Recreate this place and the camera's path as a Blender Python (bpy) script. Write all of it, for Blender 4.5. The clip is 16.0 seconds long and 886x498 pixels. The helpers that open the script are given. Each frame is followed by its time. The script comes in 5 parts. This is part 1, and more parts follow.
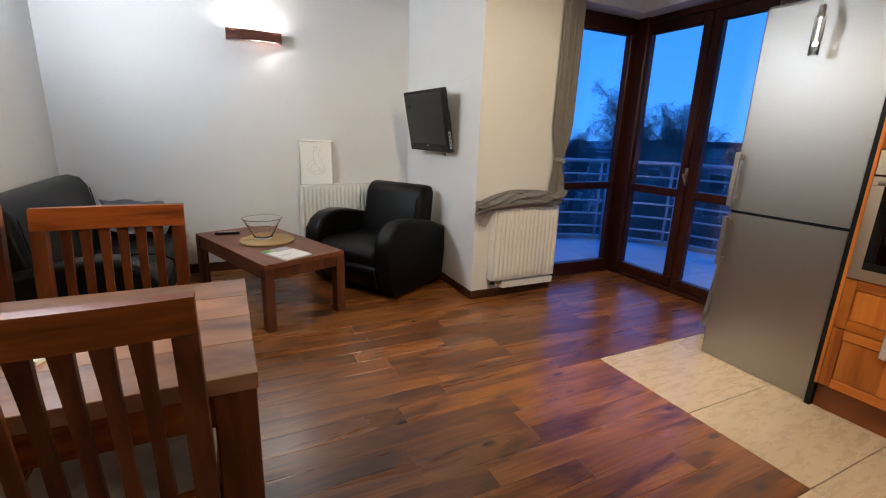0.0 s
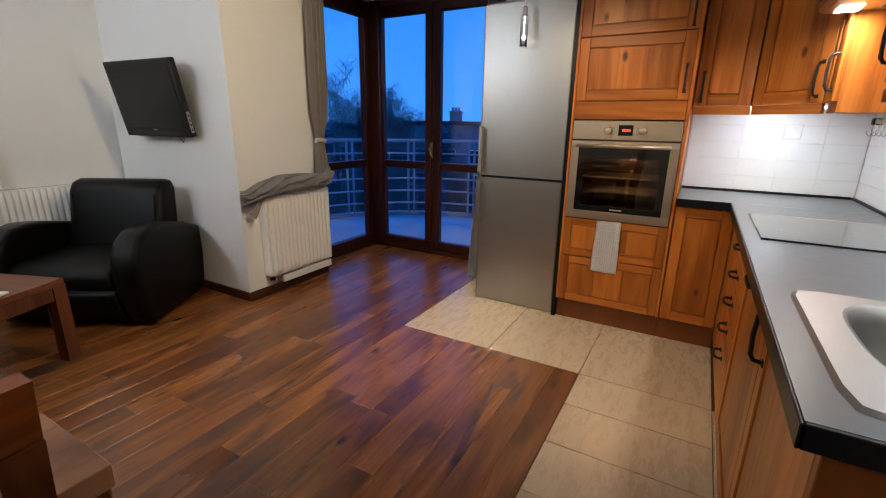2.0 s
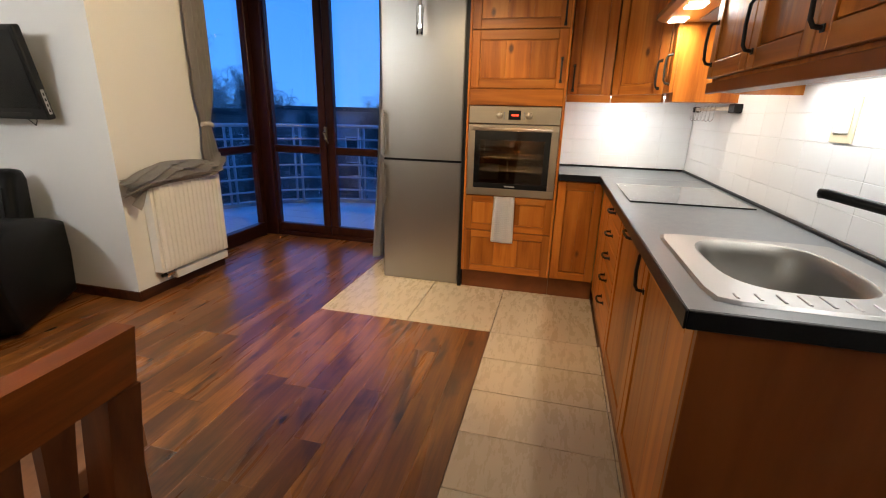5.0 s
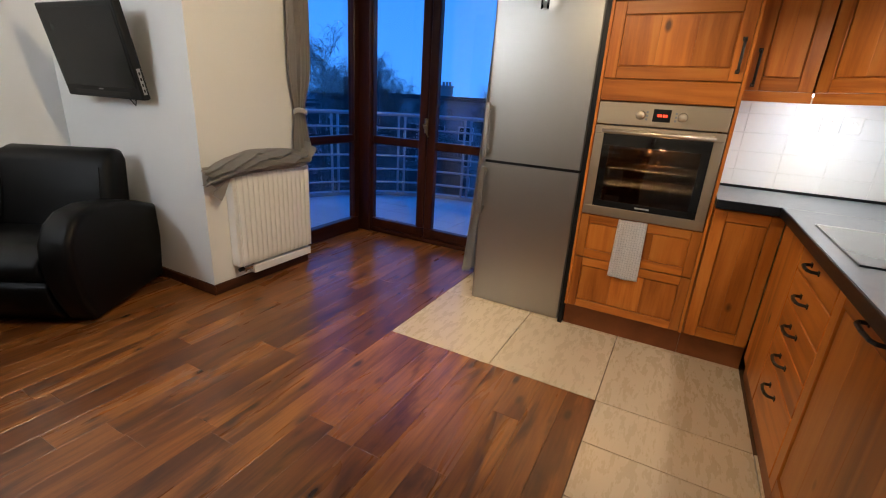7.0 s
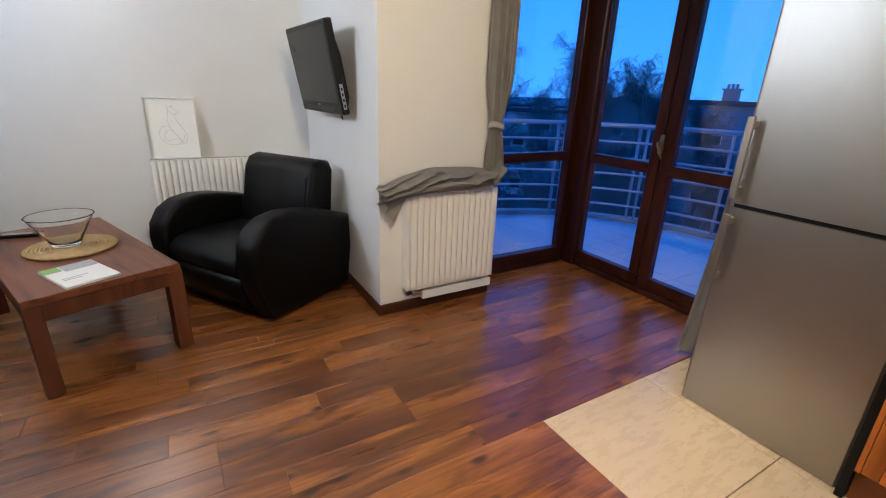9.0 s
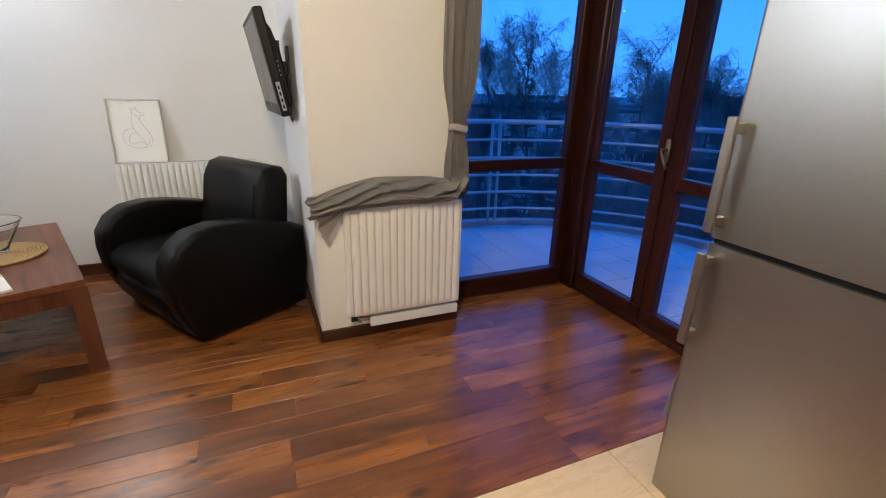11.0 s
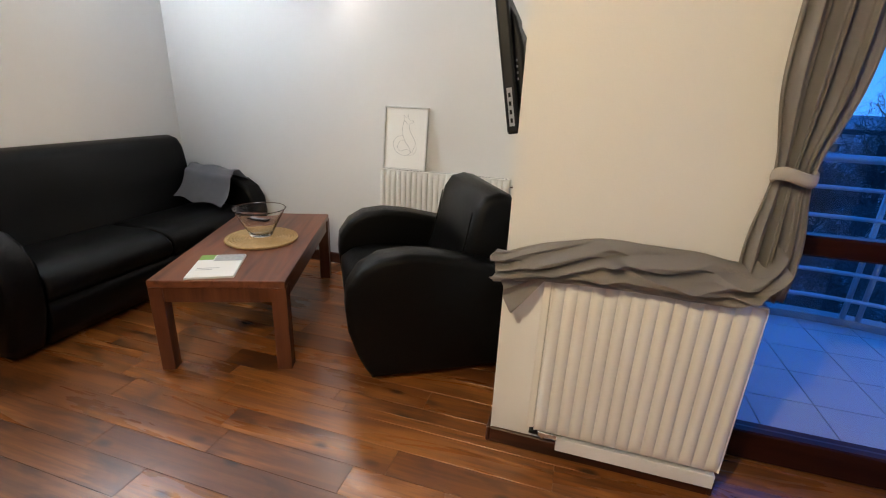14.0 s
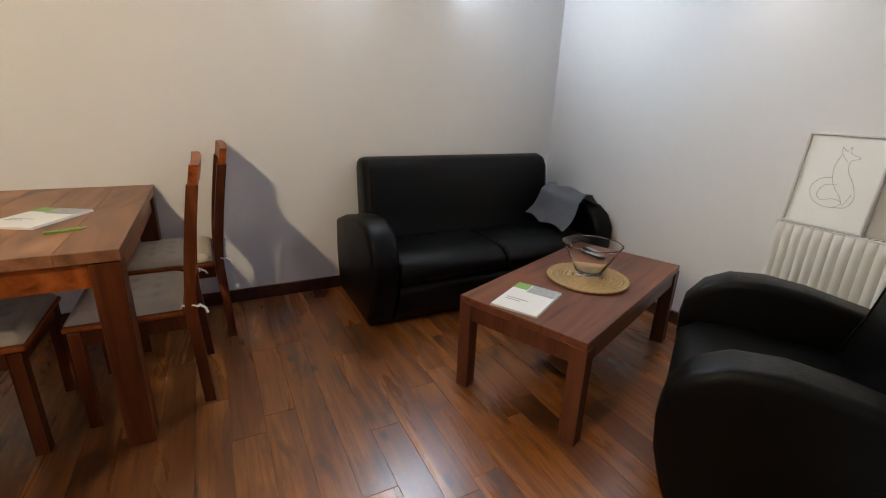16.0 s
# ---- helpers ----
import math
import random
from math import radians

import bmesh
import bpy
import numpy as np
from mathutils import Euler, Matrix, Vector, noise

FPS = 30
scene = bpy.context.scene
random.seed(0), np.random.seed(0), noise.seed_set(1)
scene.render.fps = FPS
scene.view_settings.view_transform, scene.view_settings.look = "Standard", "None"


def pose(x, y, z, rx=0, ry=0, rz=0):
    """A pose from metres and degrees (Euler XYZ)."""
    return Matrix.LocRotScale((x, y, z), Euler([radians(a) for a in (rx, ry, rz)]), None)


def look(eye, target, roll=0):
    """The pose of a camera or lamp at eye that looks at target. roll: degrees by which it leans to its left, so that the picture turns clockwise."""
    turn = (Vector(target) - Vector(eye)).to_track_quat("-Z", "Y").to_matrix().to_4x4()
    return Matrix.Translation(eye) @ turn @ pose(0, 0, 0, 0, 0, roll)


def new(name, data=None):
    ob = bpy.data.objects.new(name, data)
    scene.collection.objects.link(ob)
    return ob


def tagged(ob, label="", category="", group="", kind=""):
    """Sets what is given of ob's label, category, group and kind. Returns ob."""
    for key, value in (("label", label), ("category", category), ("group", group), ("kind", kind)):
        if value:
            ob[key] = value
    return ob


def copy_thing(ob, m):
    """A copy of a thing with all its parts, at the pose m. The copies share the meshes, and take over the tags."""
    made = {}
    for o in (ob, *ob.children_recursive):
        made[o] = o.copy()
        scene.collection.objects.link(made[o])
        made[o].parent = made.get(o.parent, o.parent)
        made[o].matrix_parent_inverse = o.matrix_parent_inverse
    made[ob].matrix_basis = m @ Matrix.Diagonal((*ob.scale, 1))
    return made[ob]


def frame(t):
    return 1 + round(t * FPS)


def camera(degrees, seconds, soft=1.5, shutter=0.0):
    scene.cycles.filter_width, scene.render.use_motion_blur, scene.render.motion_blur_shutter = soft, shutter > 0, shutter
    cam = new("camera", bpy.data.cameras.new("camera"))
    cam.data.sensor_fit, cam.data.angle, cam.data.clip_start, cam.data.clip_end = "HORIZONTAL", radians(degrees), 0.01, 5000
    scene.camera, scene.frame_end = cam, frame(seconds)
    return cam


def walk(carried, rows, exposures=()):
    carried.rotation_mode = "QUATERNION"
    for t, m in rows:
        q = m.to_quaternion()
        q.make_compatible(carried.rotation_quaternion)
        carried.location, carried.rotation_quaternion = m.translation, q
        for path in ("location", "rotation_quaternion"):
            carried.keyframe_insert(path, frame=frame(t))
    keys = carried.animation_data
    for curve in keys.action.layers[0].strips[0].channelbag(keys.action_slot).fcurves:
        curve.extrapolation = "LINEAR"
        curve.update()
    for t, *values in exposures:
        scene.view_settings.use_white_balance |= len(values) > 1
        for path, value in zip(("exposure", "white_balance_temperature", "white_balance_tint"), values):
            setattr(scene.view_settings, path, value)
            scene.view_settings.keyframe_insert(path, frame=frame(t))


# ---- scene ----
cam = camera(89.9, 16.0, 1.1)
PATH = [
    (0, (0.117, 0.153, 1.308), (0.969, 1.892, 0.806), 2.0),
    (0.5, (0.104, 0.283, 1.294), (1.332, 1.773, 0.771), 2.2),
    (1, (0.079, 0.372, 1.26), (1.508, 1.666, 0.728), 0.8),
    (1.5, (0.011, 0.41, 1.29), (1.584, 1.516, 0.739), 1.0),
    (2, (-0.093, 0.424, 1.282), (1.58, 1.373, 0.734), 0.8),
    (2.5, (-0.173, 0.435, 1.274), (1.573, 1.239, 0.722), 0.4),
    (3, (-0.235, 0.453, 1.276), (1.549, 1.153, 0.706), 0.9),
    (3.5, (-0.312, 0.485, 1.277), (1.51, 1.075, 0.701), 0.4),
    (4, (-0.4, 0.516, 1.279), (1.447, 0.997, 0.682), 1.2),
    (4.2, (-0.413, 0.523, 1.272), (1.445, 0.968, 0.681), 1.4),
    (6.5, (0.1, 0.617, 1.262), (1.877, 1.289, 0.634), 3.0),
    (7, (0.229, 0.689, 1.275), (1.911, 1.559, 0.63), 3.5),
    (7.5, (0.412, 0.753, 1.272), (2.0, 1.789, 0.634), 3.4),
    (8, (0.551, 0.822, 1.293), (1.983, 2.058, 0.644), 2.7),
    (8.5, (0.719, 0.841, 1.309), (1.874, 2.338, 0.654), 2.7),
    (11, (1.614, 0.95, 1.309), (2.352, 2.683, 0.636), 1.5),
    (11.5, (1.71, 0.963, 1.288), (2.372, 2.731, 0.63), 1.3),
    (12, (1.831, 1.063, 1.27), (2.411, 2.857, 0.604), 1.2),
    (12.5, (1.962, 1.229, 1.288), (2.394, 3.062, 0.613), 2.6),
    (13, (1.996, 1.364, 1.278), (2.241, 3.237, 0.619), 2.7),
    (13.5, (2.057, 1.549, 1.283), (1.968, 3.435, 0.625), 2.1),
    (14, (2.041, 1.702, 1.296), (1.513, 3.515, 0.637), 2.5),
    (14.5, (1.963, 1.837, 1.288), (1.155, 3.555, 0.658), 1.8),
    (15, (1.892, 1.924, 1.273), (0.865, 3.526, 0.657), 0.9),
    (15.5, (1.858, 2.014, 1.265), (0.456, 3.304, 0.656), 1.3),
    (16, (1.851, 2.133, 1.276), (0.171, 3.016, 0.646), 2.2),
]
walk(cam, [(t, look(eye, target, roll)) for t, eye, target, roll in PATH],
     exposures=[(0, -0.26, 6200, 10), (1, -0.52, 5900, 10), (1.5, -0.54, 5950, 10), (2.5, -0.48, 6400, 10), (3.5, -0.26, 6800, 10), (4.2, -0.22, 6900, 10), (6.5, -0.34, 6600, 10), (7.5, -0.42, 5950, 10), (8, -0.44, 5800, 10),
                (8.5, -0.22, 5800, 10), (11, -0.02, 6000, 10), (12.5, 0.0, 6000, 10), (13.5, 0.0, 6250, 10), (14.5, -0.18, 6300, 10), (15.5, -0.32, 6050, 10), (16, -0.30, 6100, 10)])

# ---- world and large lights ----
world = bpy.data.worlds.new("dusk")
scene.world = world
world.use_nodes = True
wn, wl = world.node_tree.nodes, world.node_tree.links
wn.clear()
w_out, w_bg = wn.new("ShaderNodeOutputWorld"), wn.new("ShaderNodeBackground")
w_tc, w_sep, w_ramp = wn.new("ShaderNodeTexCoord"), wn.new("ShaderNodeSeparateXYZ"), wn.new("ShaderNodeValToRGB")
wl.new(w_tc.outputs["Generated"], w_sep.inputs[0])
wl.new(w_sep.outputs["Z"], w_ramp.inputs[0])
w_ramp.color_ramp.elements[0].position, w_ramp.color_ramp.elements[0].color = 0.0, (0.050, 0.250, 0.80, 1)
w_ramp.color_ramp.elements[1].position, w_ramp.color_ramp.elements[1].color = 0.55, (0.006, 0.125, 0.64, 1)
wl.new(w_ramp.outputs[0], w_bg.inputs[0])
w_bg.inputs[1].default_value = 2.15
wl.new(w_bg.outputs[0], w_out.inputs[0])


def lamp(name, kind, place, power, colour, size=0.1, target=None, size_y=None, spread=None):
    data = bpy.data.lights.new(name, kind)
    data.energy, data.color = power, colour
    if kind == "AREA":
        data.size = size
        if size_y:
            data.shape, data.size_y = "RECTANGLE", size_y
        if spread:
            data.spread = radians(spread)
    else:
        data.shadow_soft_size = size
    ob = new(name, data)
    ob.matrix_world = look(place, target) if target else pose(*place)
    return ob


NEUTRAL, COOL = (1.0, 0.93, 0.84), (0.93, 0.97, 1.0)
# three warm heads of the spot bar: place, aim, power, cone
SPOTS = (((1.40, 1.03, 2.28), (-1.07, 1.95, 1.42), 160, 74), ((1.47, 1.21, 2.28), (2.10, 3.00, 0.60), 130, 104), ((1.53, 1.12, 2.28), (2.70, 1.10, 0.50), 80, 88))
for place, aim, power, cone in SPOTS:
    ob = lamp("spot_bulb", "SPOT", tuple(Vector(place) + (Vector(aim) - Vector(place)).normalized() * 0.05), power, (1.0, 0.79, 0.48), 0.03, aim)
    ob.data.spot_size, ob.data.spot_blend = radians(cone), 0.55
lamp("sconce_bulb_up", "AREA", (0.42, 4.555, 2.085), 5.5, (1.0, 0.90, 0.80), 0.36, (0.42, 4.50, 3.2), 0.05)
lamp("sconce_bulb_down", "AREA", (0.42, 4.535, 2.012), 4.5, (1.0, 0.90, 0.80), 0.36, (0.72, 3.5, 1.35), 0.05)
lamp("pendant_bulb", "POINT", (2.715, 1.472, 1.79), 0.5, (1.0, 0.96, 0.90), 0.012)
for x in (2.05, 2.37):
    lamp("hood_spot_bulb", "AREA", (x, 0.005, 1.724), 4.5, NEUTRAL, 0.09, (x, 0.005, 0.9), 0.05)
lamp("cabinet_strip_bulb", "AREA", (1.2, -0.235, 1.385), 4.2, COOL, 1.0, (1.2, -0.30, 0.9), 0.04)
lamp("cabinet_strip_bulb", "AREA", (2.99, 0.10, 1.375), 6.5, COOL, 0.04, (3.07, 0.12, 0.9), 0.6)
lamp("oven_bulb", "POINT", (3.06, 0.815, 1.13), 6.0, (1.0, 0.46, 0.16), 0.03)

# ---- materials ----


def material(name):
    m = bpy.data.materials.new(name)
    m.use_nodes = True
    n, l = m.node_tree.nodes, m.node_tree.links
    return m, n, l, n["Principled BSDF"]


def plain(name, colour, rough=0.5, metal=0.0, vary=0.08, scale=6.0, bump=0.02, fine=220.0, coat=0.0, sheen=0.0, gloss=0.5):
    """A surface with blotches at a large scale and grain at a small one."""
    m, n, l, b = material(name)
    tc = n.new("ShaderNodeTexCoord")
    big, small = n.new("ShaderNodeTexNoise"), n.new("ShaderNodeTexNoise")
    big.inputs["Scale"].default_value, small.inputs["Scale"].default_value = scale, fine
    big.inputs["Detail"].default_value = 5
    l.new(tc.outputs["Object"], big.inputs["Vector"]), l.new(tc.outputs["Object"], small.inputs["Vector"])
    ramp = n.new("ShaderNodeMapRange")
    ramp.inputs["To Min"].default_value, ramp.inputs["To Max"].default_value = 1 - vary, 1 + vary
    l.new(big.outputs["Fac"], ramp.inputs["Value"])
    mix = n.new("ShaderNodeVectorMath")
    mix.operation = "SCALE"
    mix.inputs[0].default_value = colour
    l.new(ramp.outputs[0], mix.inputs["Scale"])
    l.new(mix.outputs[0], b.inputs["Base Color"])
    r2 = n.new("ShaderNodeMapRange")
    r2.inputs["To Min"].default_value, r2.inputs["To Max"].default_value = max(0.02, rough - 0.06), min(1, rough + 0.06)
    l.new(big.outputs["Fac"], r2.inputs["Value"]), l.new(r2.outputs[0], b.inputs["Roughness"])
    b.inputs["Metallic"].default_value = metal
    b.inputs["Coat Weight"].default_value = coat
    b.inputs["Sheen Weight"].default_value = sheen
    b.inputs["Specular IOR Level"].default_value = gloss
    bp = n.new("ShaderNodeBump")
    bp.inputs["Strength"].default_value, bp.inputs["Distance"].default_value = min(1.0, bump * 10), 0.002
    l.new(small.outputs["Fac"], bp.inputs["Height"]), l.new(bp.outputs[0], b.inputs["Normal"])
    return m


def wood(name, dark, mid, light, grain=(1.2, 14, 14), rough=0.4, knots=0.0, knot_scale=3.0, vary=0.3, coat=0.0, knot_colour=(0.05, 0.015, 0.006), streak=0.5, gloss=0.28):
    """Wood whose grain runs along the axis with the smallest scale."""
    m, n, l, b = material(name)
    tc, info = n.new("ShaderNodeTexCoord"), n.new("ShaderNodeObjectInfo")
    off = n.new("ShaderNodeVectorMath")
    off.operation = "MULTIPLY_ADD"
    rnd = n.new("ShaderNodeCombineXYZ")
    for i in range(3):
        l.new(info.outputs["Random"], rnd.inputs[i])
    l.new(rnd.outputs[0], off.inputs[0])
    off.inputs[1].default_value = (37, 61, 23)
    l.new(tc.outputs["Object"], off.inputs[2])
    mp = n.new("ShaderNodeMapping")
    mp.inputs["Scale"].default_value = grain
    l.new(off.outputs[0], mp.inputs[0])
    g1, g2 = n.new("ShaderNodeTexNoise"), n.new("ShaderNodeTexNoise")
    g1.inputs["Scale"].default_value, g1.inputs["Detail"].default_value, g1.inputs["Distortion"].default_value = 1.0, 6, 0.8
    g2.inputs["Scale"].default_value, g2.inputs["Detail"].default_value, g2.inputs["Roughness"].default_value = 7.0, 4, 0.7
    l.new(mp.outputs[0], g1.inputs["Vector"]), l.new(mp.outputs[0], g2.inputs["Vector"])
    add = n.new("ShaderNodeMath")
    add.operation = "MULTIPLY_ADD"
    add.inputs[1].default_value = streak * 0.5
    l.new(g2.outputs["Fac"], add.inputs[0]), l.new(g1.outputs["Fac"], add.inputs[2])
    ramp = n.new("ShaderNodeValToRGB")
    e = ramp.color_ramp.elements
    e[0].position, e[0].color = 0.42, (*dark, 1)
    e[1].position, e[1].color = 0.92, (*light, 1)
    k = e.new(0.64)
    k.color = (*mid, 1)
    l.new(add.outputs[0], ramp.inputs[0])
    val = n.new("ShaderNodeMapRange")
    val.inputs["To Min"].default_value, val.inputs["To Max"].default_value = 1 - vary, 1 + vary
    l.new(info.outputs["Random"], val.inputs["Value"])
    sc = n.new("ShaderNodeVectorMath")
    sc.operation = "SCALE"
    l.new(ramp.outputs[0], sc.inputs[0]), l.new(val.outputs[0], sc.inputs["Scale"])
    colour = sc.outputs[0]
    if knots:
        mk = n.new("ShaderNodeMapping")
        mk.inputs["Scale"].default_value = tuple(knot_scale * (0.55 if s == min(grain) else 1.0) for s in grain)
        l.new(off.outputs[0], mk.inputs[0])
        vo = n.new("ShaderNodeTexVoronoi")
        vo.inputs["Scale"].default_value = 1.0
        l.new(mk.outputs[0], vo.inputs["Vector"])
        near = n.new("ShaderNodeMapRange")
        near.inputs["From Min"].default_value, near.inputs["From Max"].default_value = 0.45 * knots, knots
        near.inputs["To Min"].default_value, near.inputs["To Max"].default_value = 0.9, 0.0
        l.new(vo.outputs["Distance"], near.inputs["Value"])
        mx = n.new("ShaderNodeMix")
        mx.data_type = "RGBA"
        mx.inputs["B"].default_value = (*knot_colour, 1)
        l.new(near.outputs[0], mx.inputs["Factor"]), l.new(colour, mx.inputs["A"])
        colour = mx.outputs["Result"]
    l.new(colour, b.inputs["Base Color"])
    rr = n.new("ShaderNodeMapRange")
    rr.inputs["To Min"].default_value, rr.inputs["To Max"].default_value = rough - 0.08, rough + 0.10
    l.new(g2.outputs["Fac"], rr.inputs["Value"]), l.new(rr.outputs[0], b.inputs["Roughness"])
    b.inputs["Specular IOR Level"].default_value = gloss
    b.inputs["Coat Weight"].default_value = coat * 0.4
    b.inputs["Coat Roughness"].default_value = 0.2
    bp = n.new("ShaderNodeBump")
    bp.inputs["Strength"].default_value, bp.inputs["Distance"].default_value = 0.25, 0.002
    l.new(add.outputs[0], bp.inputs["Height"]), l.new(bp.outputs[0], b.inputs["Normal"])
    return m


def plank_wood():
    """Oiled acacia: each plank its own tone, with pale sapwood, long dark streaks, smoky blotches and knots."""
    m, n, l, b = material("oiled_oak_planks")
    tc, info, off = n.new("ShaderNodeTexCoord"), n.new("ShaderNodeObjectInfo"), n.new("ShaderNodeVectorMath")
    rnd = n.new("ShaderNodeCombineXYZ")
    for i in range(3):
        l.new(info.outputs["Random"], rnd.inputs[i])
    off.operation = "MULTIPLY_ADD"
    off.inputs[1].default_value = (71, 43, 19)
    l.new(rnd.outputs[0], off.inputs[0]), l.new(tc.outputs["Object"], off.inputs[2])

    def field(scale, detail, distortion=0.0, rough=0.5):
        mp, no = n.new("ShaderNodeMapping"), n.new("ShaderNodeTexNoise")
        mp.inputs["Scale"].default_value = scale
        no.inputs["Scale"].default_value, no.inputs["Detail"].default_value = 1.0, detail
        no.inputs["Distortion"].default_value, no.inputs["Roughness"].default_value = distortion, rough
        l.new(off.outputs[0], mp.inputs[0]), l.new(mp.outputs[0], no.inputs["Vector"])
        return no.outputs["Fac"]

    def span(value, a, c, d, e):
        r = n.new("ShaderNodeMapRange")
        for key, q in (("From Min", a), ("From Max", c), ("To Min", d), ("To Max", e)):
            r.inputs[key].default_value = q
        l.new(value, r.inputs["Value"])
        return r.outputs[0]

    def blend(fac, a, c):
        x = n.new("ShaderNodeMix")
        x.data_type = "RGBA"
        l.new(fac, x.inputs["Factor"])
        for key, q in (("A", a), ("B", c)):
            if isinstance(q, tuple):
                x.inputs[key].default_value = (*q, 1)
            else:
                l.new(q, x.inputs[key])
        return x.outputs["Result"]

    tone = blend(span(info.outputs["Random"], 0.15, 0.95, 0.0, 1.0), (0.315, 0.110, 0.024), (0.165, 0.054, 0.0145))
    wide = field((0.7, 5.0, 5.0), 5, 1.2)
    colour = blend(span(wide, 0.34, 0.50, 0.95, 0.0), tone, (0.46, 0.172, 0.040))
    streak = field((0.7, 5.5, 5.5), 5, 1.0, 0.55)
    colour = blend(span(streak, 0.50, 0.66, 0.0, 0.72), colour, (0.100, 0.030, 0.010))
    grain = field((3.5, 75, 75), 3, 0.5, 0.55)
    colour = blend(span(grain, 0.44, 0.70, 0.0, 0.50), colour, (0.070, 0.024, 0.009))
    blot = field((2.2, 7.0, 7.0), 4, 0.7, 0.55)
    colour = blend(span(blot, 0.54, 0.67, 0.0, 0.68), colour, (0.036, 0.013, 0.007))
    mk, vo = n.new("ShaderNodeMapping"), n.new("ShaderNodeTexVoronoi")
    mk.inputs["Scale"].default_value = (3.2, 7.5, 7.5)
    vo.inputs["Scale"].default_value = 1.0
    l.new(off.outputs[0], mk.inputs[0]), l.new(mk.outputs[0], vo.inputs["Vector"])
    colour = blend(span(vo.outputs["Distance"], 0.06, 0.16, 0.9, 0.0), colour, (0.022, 0.010, 0.006))
    l.new(colour, b.inputs["Base Color"])
    l.new(span(streak, 0.3, 0.8, 0.25, 0.34), b.inputs["Roughness"])
    b.inputs["Specular IOR Level"].default_value = 0.75
    bp = n.new("ShaderNodeBump")
    bp.inputs["Strength"].default_value, bp.inputs["Distance"].default_value = 0.10, 0.0012
    l.new(wide, bp.inputs["Height"])
    b2 = n.new("ShaderNodeBump")
    b2.inputs["Strength"].default_value, b2.inputs["Distance"].default_value = 0.10, 0.0004
    l.new(grain, b2.inputs["Height"]), l.new(bp.outputs[0], b2.inputs["Normal"]), l.new(b2.outputs[0], b.inputs["Normal"])
    return m


def brushed(name, colour, rough, stretch, bump=0.08):
    m, n, l, b = material(name)
    tc, mp, no = n.new("ShaderNodeTexCoord"), n.new("ShaderNodeMapping"), n.new("ShaderNodeTexNoise")
    mp.inputs["Scale"].default_value = stretch
    no.inputs["Scale"].default_value, no.inputs["Detail"].default_value = 1.0, 5
    l.new(tc.outputs["Object"], mp.inputs[0]), l.new(mp.outputs[0], no.inputs["Vector"])
    r = n.new("ShaderNodeMapRange")
    r.inputs["To Min"].default_value, r.inputs["To Max"].default_value = rough - 0.07, rough + 0.09
    l.new(no.outputs["Fac"], r.inputs["Value"]), l.new(r.outputs[0], b.inputs["Roughness"])
    b.inputs["Base Color"].default_value, b.inputs["Metallic"].default_value = (*colour, 1), 1.0
    bp = n.new("ShaderNodeBump")
    bp.inputs["Strength"].default_value, bp.inputs["Distance"].default_value = bump, 0.001
    l.new(no.outputs["Fac"], bp.inputs["Height"]), l.new(bp.outputs[0], b.inputs["Normal"])
    return m


def glass(name, rough=0.0, tint=(1, 1, 1), ior=1.45):
    m, n, l, b = material(name)
    b.inputs["Base Color"].default_value, b.inputs["Roughness"].default_value = (*tint, 1), rough
    b.inputs["Transmission Weight"].default_value, b.inputs["IOR"].default_value = 1.0, ior
    return m


def glowing(name, colour, strength):
    m, n, l, b = material(name)
    b.inputs["Emission Color"].default_value, b.inputs["Emission Strength"].default_value = (*colour, 1), strength
    b.inputs["Base Color"].default_value = (*colour, 1)
    return m


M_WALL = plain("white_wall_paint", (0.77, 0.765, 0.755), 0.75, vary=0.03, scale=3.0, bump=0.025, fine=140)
# unseen ceiling, set darker than the walls to hold down bounced light
M_CEIL = plain("dimmed_ceiling_paint", (0.62, 0.615, 0.60), 0.85, vary=0.02)
M_PLANK = plank_wood()
M_UNDER = plain("dark_joint", (0.11, 0.048, 0.020), 0.8)
M_PLANK_FLAT = wood("baseboard_wood", (0.035, 0.012, 0.006), (0.07, 0.022, 0.010), (0.11, 0.04, 0.018), (1.2, 18, 18), 0.4, vary=0.1)
M_TILE = wood("beige_stone_tile", (0.58, 0.445, 0.290), (0.607, 0.472, 0.313), (0.635, 0.50, 0.337), (1.2, 4.0, 5), 0.27, vary=0.05, streak=0.15, gloss=0.5)
M_PINE = wood("honey_stained_pine", (0.23, 0.058, 0.007), (0.43, 0.126, 0.0155), (0.54, 0.205, 0.040), (13, 13, 1.0), 0.36, 0.13, 6.5, 0.26, 0.25, (0.045, 0.010, 0.003))
M_PINE_H = wood("honey_stained_pine_rail", (0.23, 0.058, 0.007), (0.43, 0.126, 0.0155), (0.52, 0.195, 0.038), (1.0, 13, 13), 0.36, 0.12, 6.5, 0.22, 0.25, (0.045, 0.010, 0.003))
M_END = wood("brown_end_panel", (0.16, 0.042, 0.008), (0.20, 0.054, 0.011), (0.24, 0.068, 0.015), (5, 5, 0.7), 0.35, vary=0.03, gloss=0.15)
M_PLINTH = wood("plinth_wood", (0.16, 0.045, 0.012), (0.21, 0.062, 0.016), (0.26, 0.08, 0.022), (5, 0.7, 5), 0.4, vary=0.03)
M_COUNTER = plain("grey_laminate", (0.15, 0.165, 0.175), 0.34, vary=0.04, scale=30, bump=0.01, fine=500)
M_EDGE = plain("black_counter_edge", (0.006, 0.006, 0.007), 0.35, gloss=0.2)
M_STEEL = brushed("brushed_steel", (0.37, 0.348, 0.315), 0.36, (6, 6, 260), 0.05)
